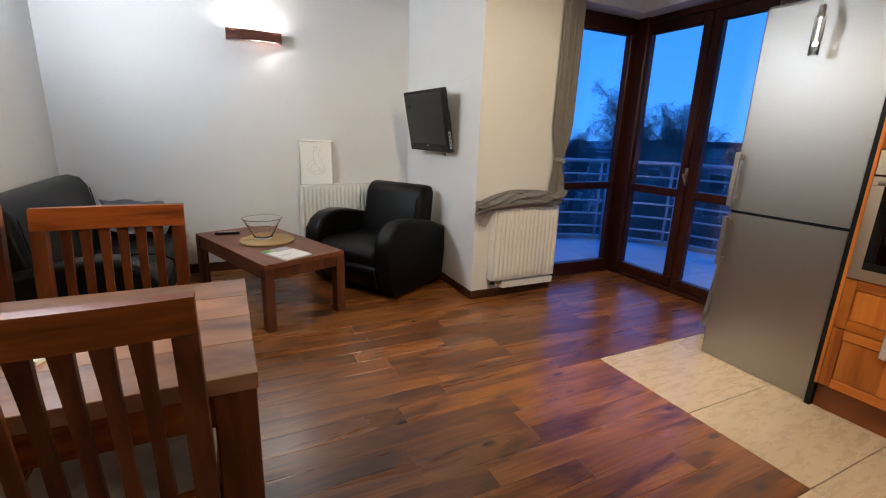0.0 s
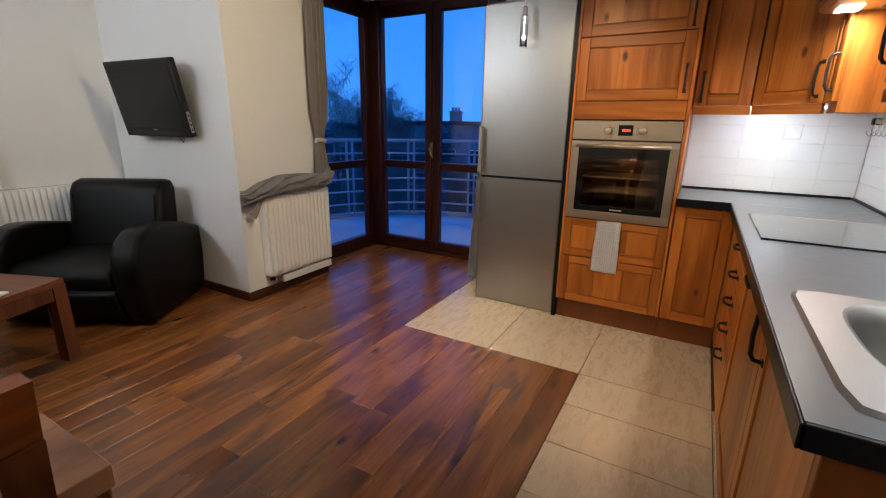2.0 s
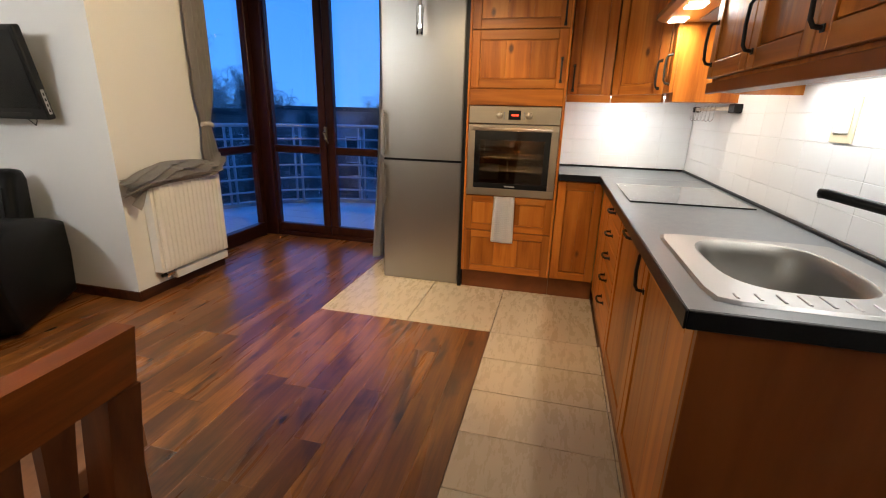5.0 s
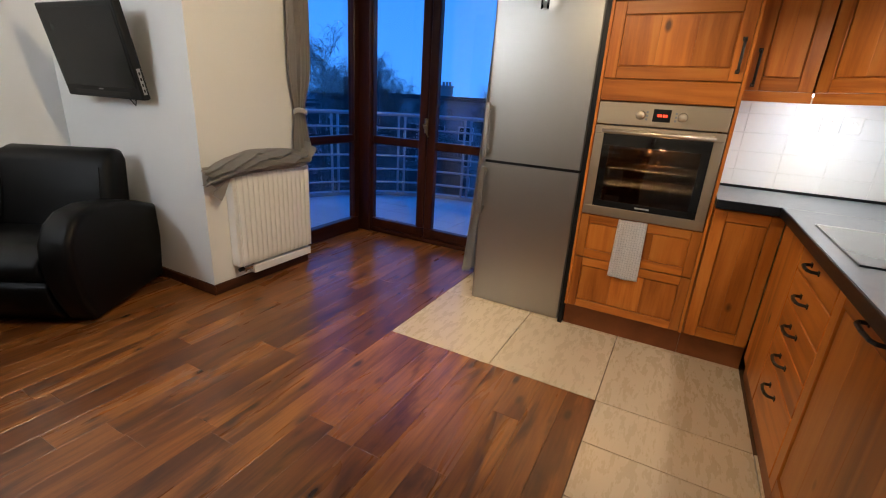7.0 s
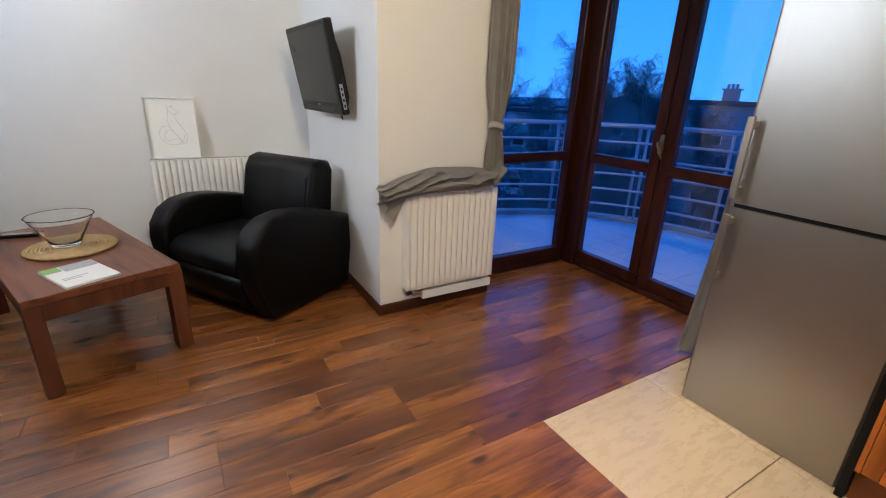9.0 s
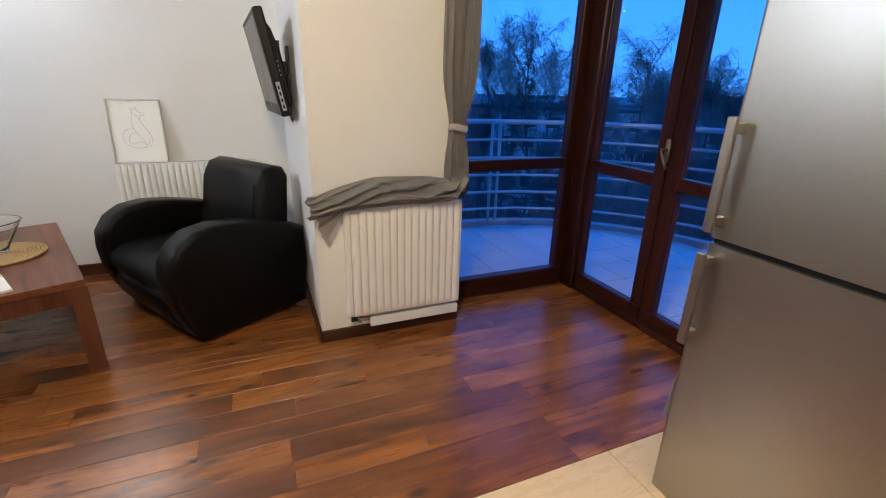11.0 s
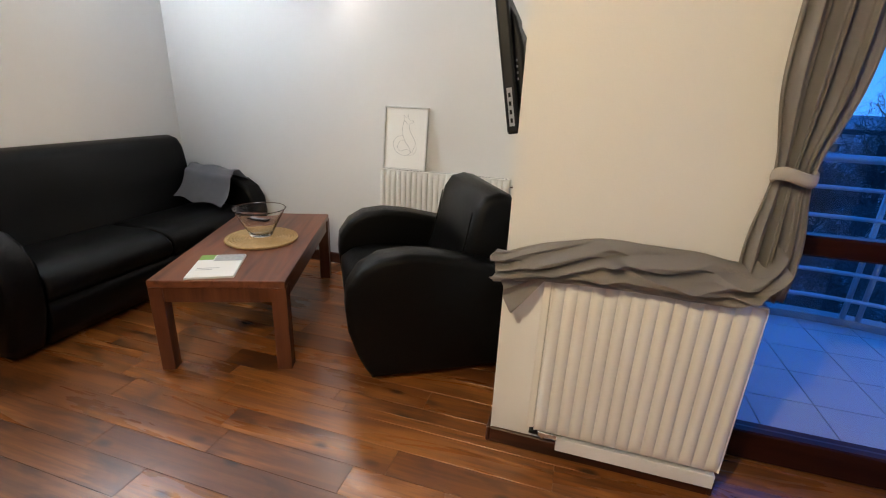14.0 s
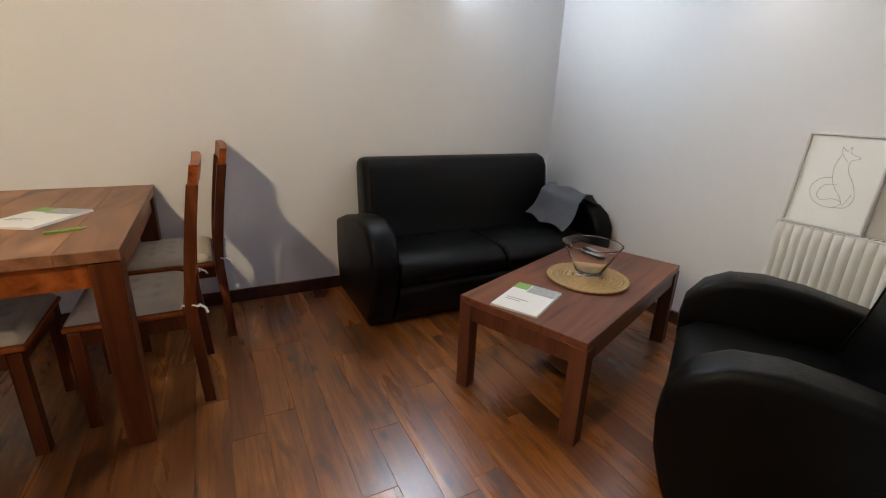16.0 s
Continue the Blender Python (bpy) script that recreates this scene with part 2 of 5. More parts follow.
# plain steel with the warm lamplight it mirrors put into its golden colour
M_STEEL_WARMLIT = brushed("brushed_steel_warmlit", (0.58, 0.48, 0.35), 0.34, (260, 260, 3))
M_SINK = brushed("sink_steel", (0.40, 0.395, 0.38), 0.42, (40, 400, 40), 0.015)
# sink steel again, darkened in colour for the shade inside the bowl
M_BASIN_SHADED = brushed("shaded_basin_steel", (0.25, 0.235, 0.21), 0.46, (300, 40, 40), 0.015)
M_CHROME = plain("chrome", (0.8, 0.8, 0.8), 0.12, 1.0, 0.02)
M_RAIL = plain("galvanised_rail", (0.44, 0.45, 0.46), 0.42, 0.7, 0.1)
M_BLACKIRON = plain("black_iron", (0.015, 0.013, 0.012), 0.45, 0.4)
M_BLACKPL = plain("black_plastic", (0.005, 0.005, 0.0055), 0.42, bump=0.03, gloss=0.22)
M_SCREEN = plain("tv_screen", (0.004, 0.0045, 0.005), 0.25, vary=0.02, bump=0.0, gloss=0.25)
M_LEATHER = plain("black_leather", (0.0032, 0.0030, 0.0030), 0.35, vary=0.25, scale=9, bump=0.06, fine=260, gloss=0.14)
M_LEATHER_S = plain("black_leather_seat", (0.0034, 0.0032, 0.0032), 0.42, vary=0.3, scale=7, bump=0.07, fine=240, gloss=0.13)
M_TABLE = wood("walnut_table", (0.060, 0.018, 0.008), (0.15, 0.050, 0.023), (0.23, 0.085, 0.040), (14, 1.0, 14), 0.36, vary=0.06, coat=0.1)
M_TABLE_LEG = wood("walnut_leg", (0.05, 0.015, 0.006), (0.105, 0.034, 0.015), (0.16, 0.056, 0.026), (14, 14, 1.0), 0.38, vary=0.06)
M_DINING = wood("acacia_table", (0.10, 0.036, 0.014), (0.30, 0.128, 0.055), (0.47, 0.23, 0.115), (1.6, 4.5, 4.5), 0.42, 0.10, 5.0, 0.22, 0.25, (0.06, 0.02, 0.01), gloss=0.3)
# one stain twice: posts dark, rails and seats with orange lamplight in the colour
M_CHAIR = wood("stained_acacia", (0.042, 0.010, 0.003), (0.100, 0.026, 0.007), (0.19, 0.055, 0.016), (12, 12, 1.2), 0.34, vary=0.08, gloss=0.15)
M_CHAIR_LIT = wood("stained_acacia_lamplit", (0.105, 0.024, 0.0045), (0.285, 0.072, 0.0120), (0.46, 0.135, 0.026), (1.2, 12, 12), 0.34, vary=0.08, gloss=0.15)
M_CUSHION = plain("cushion_cloth", (0.50, 0.42, 0.31), 0.9, vary=0.18, scale=14, bump=0.08, fine=400, sheen=0.2)
M_RADI = plain("white_radiator_enamel", (0.80, 0.79, 0.76), 0.35, vary=0.02)
M_CURTAIN = plain("grey_curtain", (0.40, 0.372, 0.345), 0.85, vary=0.10, scale=10, bump=0.07, fine=600, sheen=0.15)
M_THROW = plain("grey_throw", (0.22, 0.23, 0.26), 0.95, vary=0.15, scale=18, bump=0.08, fine=350, sheen=0.3)
M_FRAME = wood("mahogany_window", (0.018, 0.0045, 0.0025), (0.036, 0.0095, 0.005), (0.060, 0.017, 0.009), (9, 9, 1.0), 0.32, vary=0.05, gloss=0.16)
M_FRAME_H = wood("mahogany_window_rail", (0.018, 0.0045, 0.0025), (0.036, 0.0095, 0.005), (0.060, 0.017, 0.009), (1.0, 9, 9), 0.32, vary=0.05, gloss=0.16)
M_SCONCE = wood("sconce_wood", (0.05, 0.016, 0.010), (0.09, 0.03, 0.018), (0.12, 0.045, 0.03), (1.0, 12, 12), 0.4)
M_WTILE = plain("white_wall_tile", (0.80, 0.80, 0.79), 0.30, vary=0.02, scale=5, bump=0.01, fine=40)
M_WGROUT = plain("white_grout", (0.75, 0.75, 0.73), 0.8)
M_WHITE = plain("white_plastic", (0.80, 0.79, 0.76), 0.35, vary=0.02)
M_CREAMPL = plain("cream_plastic", (0.74, 0.64, 0.44), 0.4, vary=0.02)
M_PAPER = plain("white_paper", (0.78, 0.77, 0.74), 0.6, vary=0.02)
M_GREEN = plain("green_print", (0.20, 0.38, 0.08), 0.5, vary=0.3, scale=40)
M_GREYPRINT = plain("grey_print", (0.36, 0.37, 0.38), 0.5, vary=0.4, scale=60)
M_INK = plain("grey_ink", (0.30, 0.30, 0.32), 0.7)
M_ALU = plain("silver_frame", (0.62, 0.62, 0.61), 0.35, 0.6, 0.04)
M_STRAW = plain("woven_straw", (0.42, 0.28, 0.12), 0.75, vary=0.3, scale=40, bump=0.1, fine=120)
M_OVENGLASS = plain("oven_glass", (0.006, 0.006, 0.006), 0.06, vary=0.02, bump=0.0)
M_CAVITY = plain("oven_enamel", (0.045, 0.032, 0.024), 0.4, vary=0.3, scale=12)
M_HOB = plain("ceramic_hob", (0.16, 0.165, 0.17), 0.10, vary=0.03, bump=0.0)
M_REDLED = glowing("red_digits", (1.0, 0.05, 0.02), 4.0)
M_LAMP = glowing("hood_lamp_lens", (1.0, 0.90, 0.72), 18.0)
M_LEDS = glowing("cabinet_strip_lens", (0.93, 0.97, 1.0), 8.0)
M_SCONCELENS = glowing("sconce_lens", (1.0, 0.90, 0.78), 10.0)
M_COOLGLASS = glowing("lit_frosted_glass", (0.86, 0.94, 1.0), 175.0)
M_WARMBULB = glowing("warm_bulb_glass", (1.0, 0.80, 0.52), 40.0)
M_BULB = glowing("oven_lamp_lens", (1.0, 0.50, 0.18), 1.2)
M_GLASS = glass("window_glass")
M_PICGLASS = glass("picture_glazing", 0.0, (1, 1, 1), 1.06)
M_BOWL = glass("clear_bowl_glass", 0.0, (1.0, 1.0, 1.0), 1.28)
M_OVENDOOR = glass("oven_door_glass", 0.0, (0.13, 0.11, 0.095))
M_BRASS = plain("old_brass", (0.26, 0.19, 0.11), 0.40, 0.9)
M_TERRACE = plain("terrace_tile", (0.45, 0.45, 0.44), 0.36, vary=0.12, scale=3)
M_CONCRETE = plain("concrete", (0.30, 0.30, 0.29), 0.85, vary=0.15, scale=0.6)
M_PALEWALL = plain("pale_render", (0.56, 0.55, 0.54), 0.85, vary=0.35, scale=0.5)
M_ROOF = plain("dark_roof", (0.06, 0.055, 0.055), 0.85, vary=0.2, scale=0.5)
M_FARGLASS = plain("far_window_glass", (0.05, 0.055, 0.06), 0.15)
M_BARK = plain("bark", (0.085, 0.080, 0.078), 0.9, vary=0.3)
M_ROAD = plain("asphalt", (0.05, 0.05, 0.052), 0.8, vary=0.2, scale=0.2)
M_CAR = plain("car_paint", (0.35, 0.36, 0.38), 0.25, 0.3)
M_LITWIN = glowing("lit_window", (1.0, 0.72, 0.40), 0.5)
M_PENDANT = glass("pendant_glass", 0.12, (1.0, 1.0, 1.0), 1.2)
M_PENDLENS = glowing("pendant_led", (1.0, 0.97, 0.92), 4.0)


def checked_cloth(name, a, b_colour, scale):
    m, n, l, b = material(name)
    tc, ck = n.new("ShaderNodeTexCoord"), n.new("ShaderNodeTexBrick")
    ck.inputs["Scale"].default_value = scale
    ck.offset = 0.0
    ck.inputs["Color1"].default_value = ck.inputs["Color2"].default_value = (*a, 1)
    ck.inputs["Mortar"].default_value = (*b_colour, 1)
    ck.inputs["Mortar Size"].default_value = 0.022
    ck.inputs["Mortar Smooth"].default_value = 0.0
    ck.inputs["Brick Width"].default_value = ck.inputs["Row Height"].default_value = 0.5
    sp, cb_ = n.new("ShaderNodeSeparateXYZ"), n.new("ShaderNodeCombineXYZ")
    l.new(tc.outputs["Object"], sp.inputs[0]), l.new(sp.outputs["X"], cb_.inputs[0]), l.new(sp.outputs["Z"], cb_.inputs[1])
    l.new(cb_.outputs[0], ck.inputs["Vector"])
    l.new(ck.outputs["Color"], b.inputs["Base Color"])
    b.inputs["Roughness"].default_value = 0.95
    return m


def thawing_ground():
    """Winter grass with broken patches of old snow."""
    m, n, l, b = material("winter_ground")
    tc, big, small, mixer = n.new("ShaderNodeTexCoord"), n.new("ShaderNodeTexNoise"), n.new("ShaderNodeTexNoise"), n.new("ShaderNodeMix")
    big.inputs["Scale"].default_value, big.inputs["Detail"].default_value, big.inputs["Roughness"].default_value = 0.45, 8, 0.72
    small.inputs["Scale"].default_value = 1.7
    add, edge = n.new("ShaderNodeMath"), n.new("ShaderNodeMapRange")
    add.operation = "MULTIPLY_ADD"
    add.inputs[1].default_value = 0.22
    edge.inputs["From Min"].default_value, edge.inputs["From Max"].default_value = 0.58, 0.66
    l.new(tc.outputs["Object"], big.inputs["Vector"]), l.new(tc.outputs["Object"], small.inputs["Vector"])
    l.new(small.outputs["Fac"], add.inputs[0]), l.new(big.outputs["Fac"], add.inputs[2])
    l.new(add.outputs[0], edge.inputs["Value"])
    mixer.data_type = "RGBA"
    mixer.inputs["A"].default_value, mixer.inputs["B"].default_value = (0.045, 0.048, 0.030, 1), (0.45, 0.46, 0.48, 1)
    l.new(edge.outputs[0], mixer.inputs["Factor"]), l.new(mixer.outputs["Result"], b.inputs["Base Color"])
    b.inputs["Roughness"].default_value = 0.9
    return m


M_GRASS = thawing_ground()
M_TOWEL = checked_cloth("checked_towel", (0.90, 0.89, 0.86), (0.58, 0.57, 0.56), 38)

# ---- building helpers ----


def finish(name, bm, mat, smooth=False):
    me = bpy.data.meshes.new(name)
    bmesh.ops.recalc_face_normals(bm, faces=bm.faces)
    if smooth:
        for f in bm.faces:
            f.smooth = True
    bm.to_mesh(me)
    bm.free()
    if mat:
        me.materials.append(mat)
    return me


def part(name, bm, mat, parent=None, label="", m=None, smooth=False):
    """Links a bmesh as one mesh object under a thing or a part."""
    ob = new(name, finish(name, bm, mat, smooth))
    if parent:
        ob.parent = parent
    if m is not None:
        ob.matrix_local = m
    if label:
        ob["label"] = label
    return ob


def thing(name, label, category, m=None, group="", kind=""):
    ob = new(name)
    ob.empty_display_size = 0.1
    if m is not None:
        ob.matrix_world = m
    return tagged(ob, label, category, group, kind)


def bx(x0, x1, y0, y1, z0, z1, bevel=0.0, bm=None, seg=1):
    """A box, with rounded edges where bevel is given, in a new bmesh or added to bm."""
    tmp = bmesh.new()
    bmesh.ops.create_cube(tmp, size=1.0)
    for v in tmp.verts:
        v.co = Vector(((x0 + x1) / 2 + v.co.x * (x1 - x0), (y0 + y1) / 2 + v.co.y * (y1 - y0), (z0 + z1) / 2 + v.co.z * (z1 - z0)))
    if bevel:
        bmesh.ops.bevel(tmp, geom=tmp.edges[:], offset=bevel, segments=seg, affect="EDGES", profile=0.5)
    if bm is None:
        return tmp
    return merge(bm, tmp)


def merge(bm, other):
    me = bpy.data.meshes.new("tmp")
    other.to_mesh(me)
    other.free()
    bm.from_mesh(me)
    bpy.data.meshes.remove(me)
    return bm


def tube(points, radius, bm=None, sides=8, closed=False, cap=True):
    """A round bar along points."""
    bm = bm or bmesh.new()
    pts = [Vector(p) for p in points]
    rings, side = [], None
    for i, p in enumerate(pts):
        a = pts[i - 1] if i or closed else p
        b = pts[(i + 1) % len(pts)] if i + 1 < len(pts) or closed else p
        d = (b - a).normalized()
        if side is None:
            side = d.cross(Vector((0, 0, 1)) if abs(d.z) < 0.9 else Vector((1, 0, 0))).normalized()
        side = (side - d * side.dot(d)).normalized()
        up = d.cross(side)
        r = radius[i] if isinstance(radius, (list, tuple)) else radius
        rings.append([bm.verts.new(p + (side * math.cos(t) + up * math.sin(t)) * r) for t in [2 * math.pi * k / sides for k in range(sides)]])
    for i in range(len(rings) - (0 if closed else 1)):
        r0, r1 = rings[i], rings[(i + 1) % len(rings)]
        for k in range(sides):
            bm.faces.new((r0[k], r0[(k + 1) % sides], r1[(k + 1) % sides], r1[k]))
    if cap and not closed:
        bm.faces.new(rings[0][::-1])
        bm.faces.new(rings[-1])
    return bm


def lathe(profile, bm=None, sides=32, centre=(0, 0, 0)):
    """Turns a profile of (radius, z) about the vertical axis."""
    bm = bm or bmesh.new()
    c = Vector(centre)
    rings = []
    for r, z in profile:
        if r < 1e-5:
            rings.append([bm.verts.new(c + Vector((0, 0, z)))])
        else:
            rings.append([bm.verts.new(c + Vector((r * math.cos(2 * math.pi * k / sides), r * math.sin(2 * math.pi * k / sides), z))) for k in range(sides)])
    for a, b in zip(rings, rings[1:]):
        for k in range(sides):
            q = [a[k % len(a)], a[(k + 1) % len(a)], b[(k + 1) % len(b)], b[k % len(b)]]
            q = list(dict.fromkeys(q))
            if len(q) > 2:
                bm.faces.new(q)
    return bm


def extrude(outline, y0, y1, bevel=0.0, seg=3, bm=None):
    """A slab: an outline of (x, z) run from y0 to y1, its rims rounded."""
    tmp = bmesh.new()
    a = [tmp.verts.new((x, y0, z)) for x, z in outline]
    b = [tmp.verts.new((x, y1, z)) for x, z in outline]
    n = len(outline)
    fa, fb = tmp.faces.new(a), tmp.faces.new(b[::-1])
    for i in range(n):
        tmp.faces.new((a[i], a[(i + 1) % n], b[(i + 1) % n], b[i]))
    bmesh.ops.recalc_face_normals(tmp, faces=tmp.faces)
    if bevel:
        bmesh.ops.bevel(tmp, geom=list(set(fa.edges) | set(fb.edges)), offset=bevel, segments=seg, affect="EDGES", profile=0.5)
    if bm is None:
        return tmp
    return merge(bm, tmp)


def sheet(fn, nu, nv, thick=0.0, uv=False):
    """A cloth: fn(u, v) over a grid, with a thickness."""
    bm = bmesh.new()
    lay = bm.loops.layers.uv.new("uv") if uv else None
    g = [[bm.verts.new(fn(i / nu, j / nv)) for j in range(nv + 1)] for i in range(nu + 1)]
    for i in range(nu):
        for j in range(nv):
            f = bm.faces.new((g[i][j], g[i + 1][j], g[i + 1][j + 1], g[i][j + 1]))
            if uv:
                for lp, (a, b) in zip(f.loops, ((i, j), (i + 1, j), (i + 1, j + 1), (i, j + 1))):
                    lp[lay].uv = (a / nu, b / nv)
    if thick:
        bmesh.ops.solidify(bm, geom=bm.faces[:], thickness=thick)
    return bm


def structure(name, bm, mat, label, category, smooth=False, parent=None):
    ob = part(name, bm, mat, parent, smooth=smooth)
    if not parent:
        tagged(ob, label, category, kind="structure")
    return ob


# ---- the room's shell ----
XW, YN, YS, XK, XP0, XP1, YP, ZC = -1.07, 4.62, -0.37, 3.24, 1.85, 2.63, 3.14, 2.72
ZS = 2.37
structure("wall_west", bx(XW - 0.2, XW, YS - 0.2, YN + 0.2, -0.1, ZC), M_WALL, "white painted plaster wall behind the sofa", "wall")
structure("wall_north", bx(XW, 2.2, YN, YN + 0.2, -0.1, ZC), M_WALL, "white painted plaster wall with a sconce", "wall")
structure("wall_south", bx(XW, XK + 0.6, YS - 0.2, YS, -0.1, ZC), M_WALL, "painted wall behind the kitchen units", "wall")
structure("wall_pier_west", bx(XP0, XP0 + 0.03, YP + 0.03, YN, -0.1, ZC), M_WALL, "white side of the wall pier", "wall")
structure("wall_pier_south", bx(XP0, XP1, YP, YP + 0.03, -0.1, ZC), M_WALL, "white face of the wall pier behind the radiator", "wall")
structure("wall_pier_core", bx(XP0 + 0.03, XP1, YP + 0.03, YN + 0.2, -0.1, ZC), M_WALL, "white painted core of the wall pier", "wall")
bm = bx(XK, XK + 0.2, YS, 1.17, -0.1, ZC)
structure("wall_kitchen", bm, M_WALL, "white wall behind the oven cabinet", "wall")
structure("wall_east", bx(3.46, 3.75, 1.17, 1.98, -0.1, ZC), M_WALL, "white wall behind the refrigerator", "wall")
bm = bx(XP1, 3.45, 3.20, 3.55, ZS, ZC)
bx(3.45, 3.80, 1.98, 3.55, ZS, ZC, bm=bm)
structure("lintel", bm, M_WALL, "white plaster lintel above the windows", "lintel")
structure("ceiling", bx(XW - 0.2, 3.85, YS - 0.2, YN + 0.2, ZC, ZC + 0.15), M_CEIL, "white plaster ceiling, unseen, toned down to cut bounced light", "ceiling")

# baseboards
for a in ((XW, XW + 0.015, YS, YN), (XW + 0.015, XP0, YN - 0.015, YN), (XP0 - 0.015, XP0, YP - 0.015, YN - 0.015), (XP0, XP1, YP - 0.015, YP), (XP1, XP1 + 0.015, YP - 0.015, 3.34)):
    structure("baseboard", bx(*a, 0.0, 0.068 if a[0] > 1.5 else 0.085, 0.004), M_PLANK_FLAT, "dark brown wooden baseboard", "baseboard")

# windows
win1 = thing("window_1", "dark mahogany framed balcony window beside the pier", "window", kind="structure")
part("window_frame", bx(2.635, 3.56, 3.36, 3.44, 0.005, 0.132, 0.006), M_FRAME_H, win1)
part("window_frame", bx(2.635, 3.56, 3.36, 3.44, 2.225, 2.365, 0.006), M_FRAME_H, win1)
part("window_frame", bx(2.635, 2.72, 3.36, 3.44, 0.133, 2.224, 0.006), M_FRAME, win1)
part("window_frame", bx(3.51, 3.575, 3.36, 3.44, 0.133, 2.224, 0.006), M_FRAME, win1)
part("window_rail", bx(2.721, 3.509, 3.365, 3.435, 0.842, 0.912, 0.008), M_FRAME_H, win1)
for z0, z1 in ((0.12, 0.85), (0.90, 2.235)):
    p = part("window_pane", bx(2.71, 3.52, 3.392, 3.408, z0, z1), M_GLASS, win1)
    p.visible_shadow = False
part("corner_post", bx(3.577, 3.70, 3.245, 3.44, 0.004, 2.366, 0.008), M_FRAME, win1)

door = thing("door_1", "dark mahogany glazed double balcony doors, closed", "balcony door", kind="structure")
part("door_frame", bx(3.60, 3.70, 2.0, 3.243, 2.31, 2.366, 0.006), M_FRAME_H, door)
part("threshold", bx(3.60, 3.70, 2.0, 3.243, 0.002, 0.045, 0.006), M_FRAME_H, door)
part("door_frame", bx(3.60, 3.70, 2.0, 2.03, 0.046, 2.309, 0.006), M_FRAME, door)
for y0, y1 in ((2.665, 3.242), (2.035, 2.655)):
    g0, g1 = (2.739, 3.232) if y0 > 2.5 else (2.11, 2.579)
    leaf = part("door_leaf", bx(3.605, 3.675, y0, y1, 0.047, 0.132, 0.006), M_FRAME_H, door)
    for a, b, c, d, mt in ((y0, g0, 0.1325, 2.308, M_FRAME), (g1, y1, 0.1325, 2.308, M_FRAME)):
        part("stile", bx(3.606, 3.676, a, b, c, d, 0.006), mt, leaf)
    part("top_rail", bx(3.605, 3.675, g0, g1, 2.222, 2.308, 0.006), M_FRAME_H, leaf)
    part("mid_rail", bx(3.605, 3.675, g0, g1, 0.842, 0.912, 0.008), M_FRAME_H, leaf)
    for z0, z1 in ((0.12, 0.85), (0.90, 2.235)):
        p = part("pane", bx(3.632, 3.648, g0 - 0.008, g1 + 0.008, z0, z1), M_GLASS, leaf)
        p.visible_shadow = False
bm = bx(3.585, 3.606, 2.645, 2.675, 0.98, 1.10, 0.005)
tube([(3.59, 2.66, 1.05), (3.55, 2.66, 1.05), (3.545, 2.655, 1.04), (3.545, 2.63, 0.99), (3.545, 2.61, 0.955)], 0.007, bm)
part("door_handle", bm, M_BRASS, door, "aged brass lever handle", smooth=True)

# ---- living area ----


def club_seat(name, label, m, width, depth, height, category, cushions, lean=0.16, inset=0.62):
    """A leather club seat: local x points forward from the back, y runs across."""
    s = thing(name, label, category, m)
    h = width / 2
    arm = [(0.06, 0.03), (0.02, 0.30), (0.03, 0.515), (0.20, 0.575), (0.40, 0.620), (0.54, 0.635), (0.66, 0.620), (0.745, 0.570), (0.80, 0.485),
           (0.81, 0.39), (0.80, 0.28), (0.765, 0.16), (0.73, 0.08), (0.70, 0.03)]
    arm = [(x * depth / 0.83, z) for x, z in arm]
    aw = 0.165
    for a, b in ((-h, -h + aw), (h - aw, h)):
        part("armrest", extrude(arm, a, b, 0.035, 4), M_LEATHER, s, smooth=True)
    # body under the seat, its front rolling back to the floor
    d = depth
    front = [(0.08, 0.03), (0.08, 0.27), (d - 0.06, 0.27), (d - 0.045, 0.22), (d - 0.07, 0.12), (d - 0.13, 0.03)]
    part("base", extrude(front, -h + aw + 0.002, h - aw - 0.002, 0.01, 2), M_LEATHER, s, smooth=True)
    inner = 2 * (h - aw)
    step = inner / cushions
    for i in range(cushions):
        y0 = -h + aw + i * step
        seat = [(0.16, 0.272), (0.16, 0.40), (0.30, 0.425), (d - 0.22, 0.435), (d - 0.10, 0.42), (d - 0.035, 0.375), (d - 0.03, 0.32), (d - 0.06, 0.272)]
        part("seat_cushion", extrude(seat, y0 + 0.004, y0 + step - 0.004, 0.028, 4), M_LEATHER_S, s, smooth=True)
    # backrest leaning backwards
    t = height
    back = [(0.10 + lean * 0.4, 0.30), (0.03, 0.50), (0.0, t - 0.07), (0.03, t - 0.012), (0.09, t), (0.16, t - 0.02), (0.20, t - 0.08), (0.24, 0.60), (0.285, 0.44), (0.30, 0.40), (0.26, 0.30)]
    part("backrest", extrude(back, -h + aw * inset, h - aw * inset, 0.045, 4), M_LEATHER, s, smooth=True)
    # seam on the front of the backrest
    for sy in (-1, 1):
        yy = sy * (h - aw * inset - 0.05)
        part("seam", tube([(0.215, yy, t - 0.10), (0.245, yy, 0.60), (0.285, yy, 0.46)], 0.004, sides=6), M_LEATHER, s)
    return s


club_seat("sofa", "black leather two-seat sofa with rounded arms against the wall", pose(-1.055, 3.71, 0), 1.77, 0.82, 0.92, "sofa", 2, inset=0.9)
club_seat("armchair", "black leather club armchair with rounded arms beside the radiator", pose(1.628, 4.068, 0, 0, 0, 211.7), 0.95, 0.85, 0.865, "armchair", 1, inset=0.90)

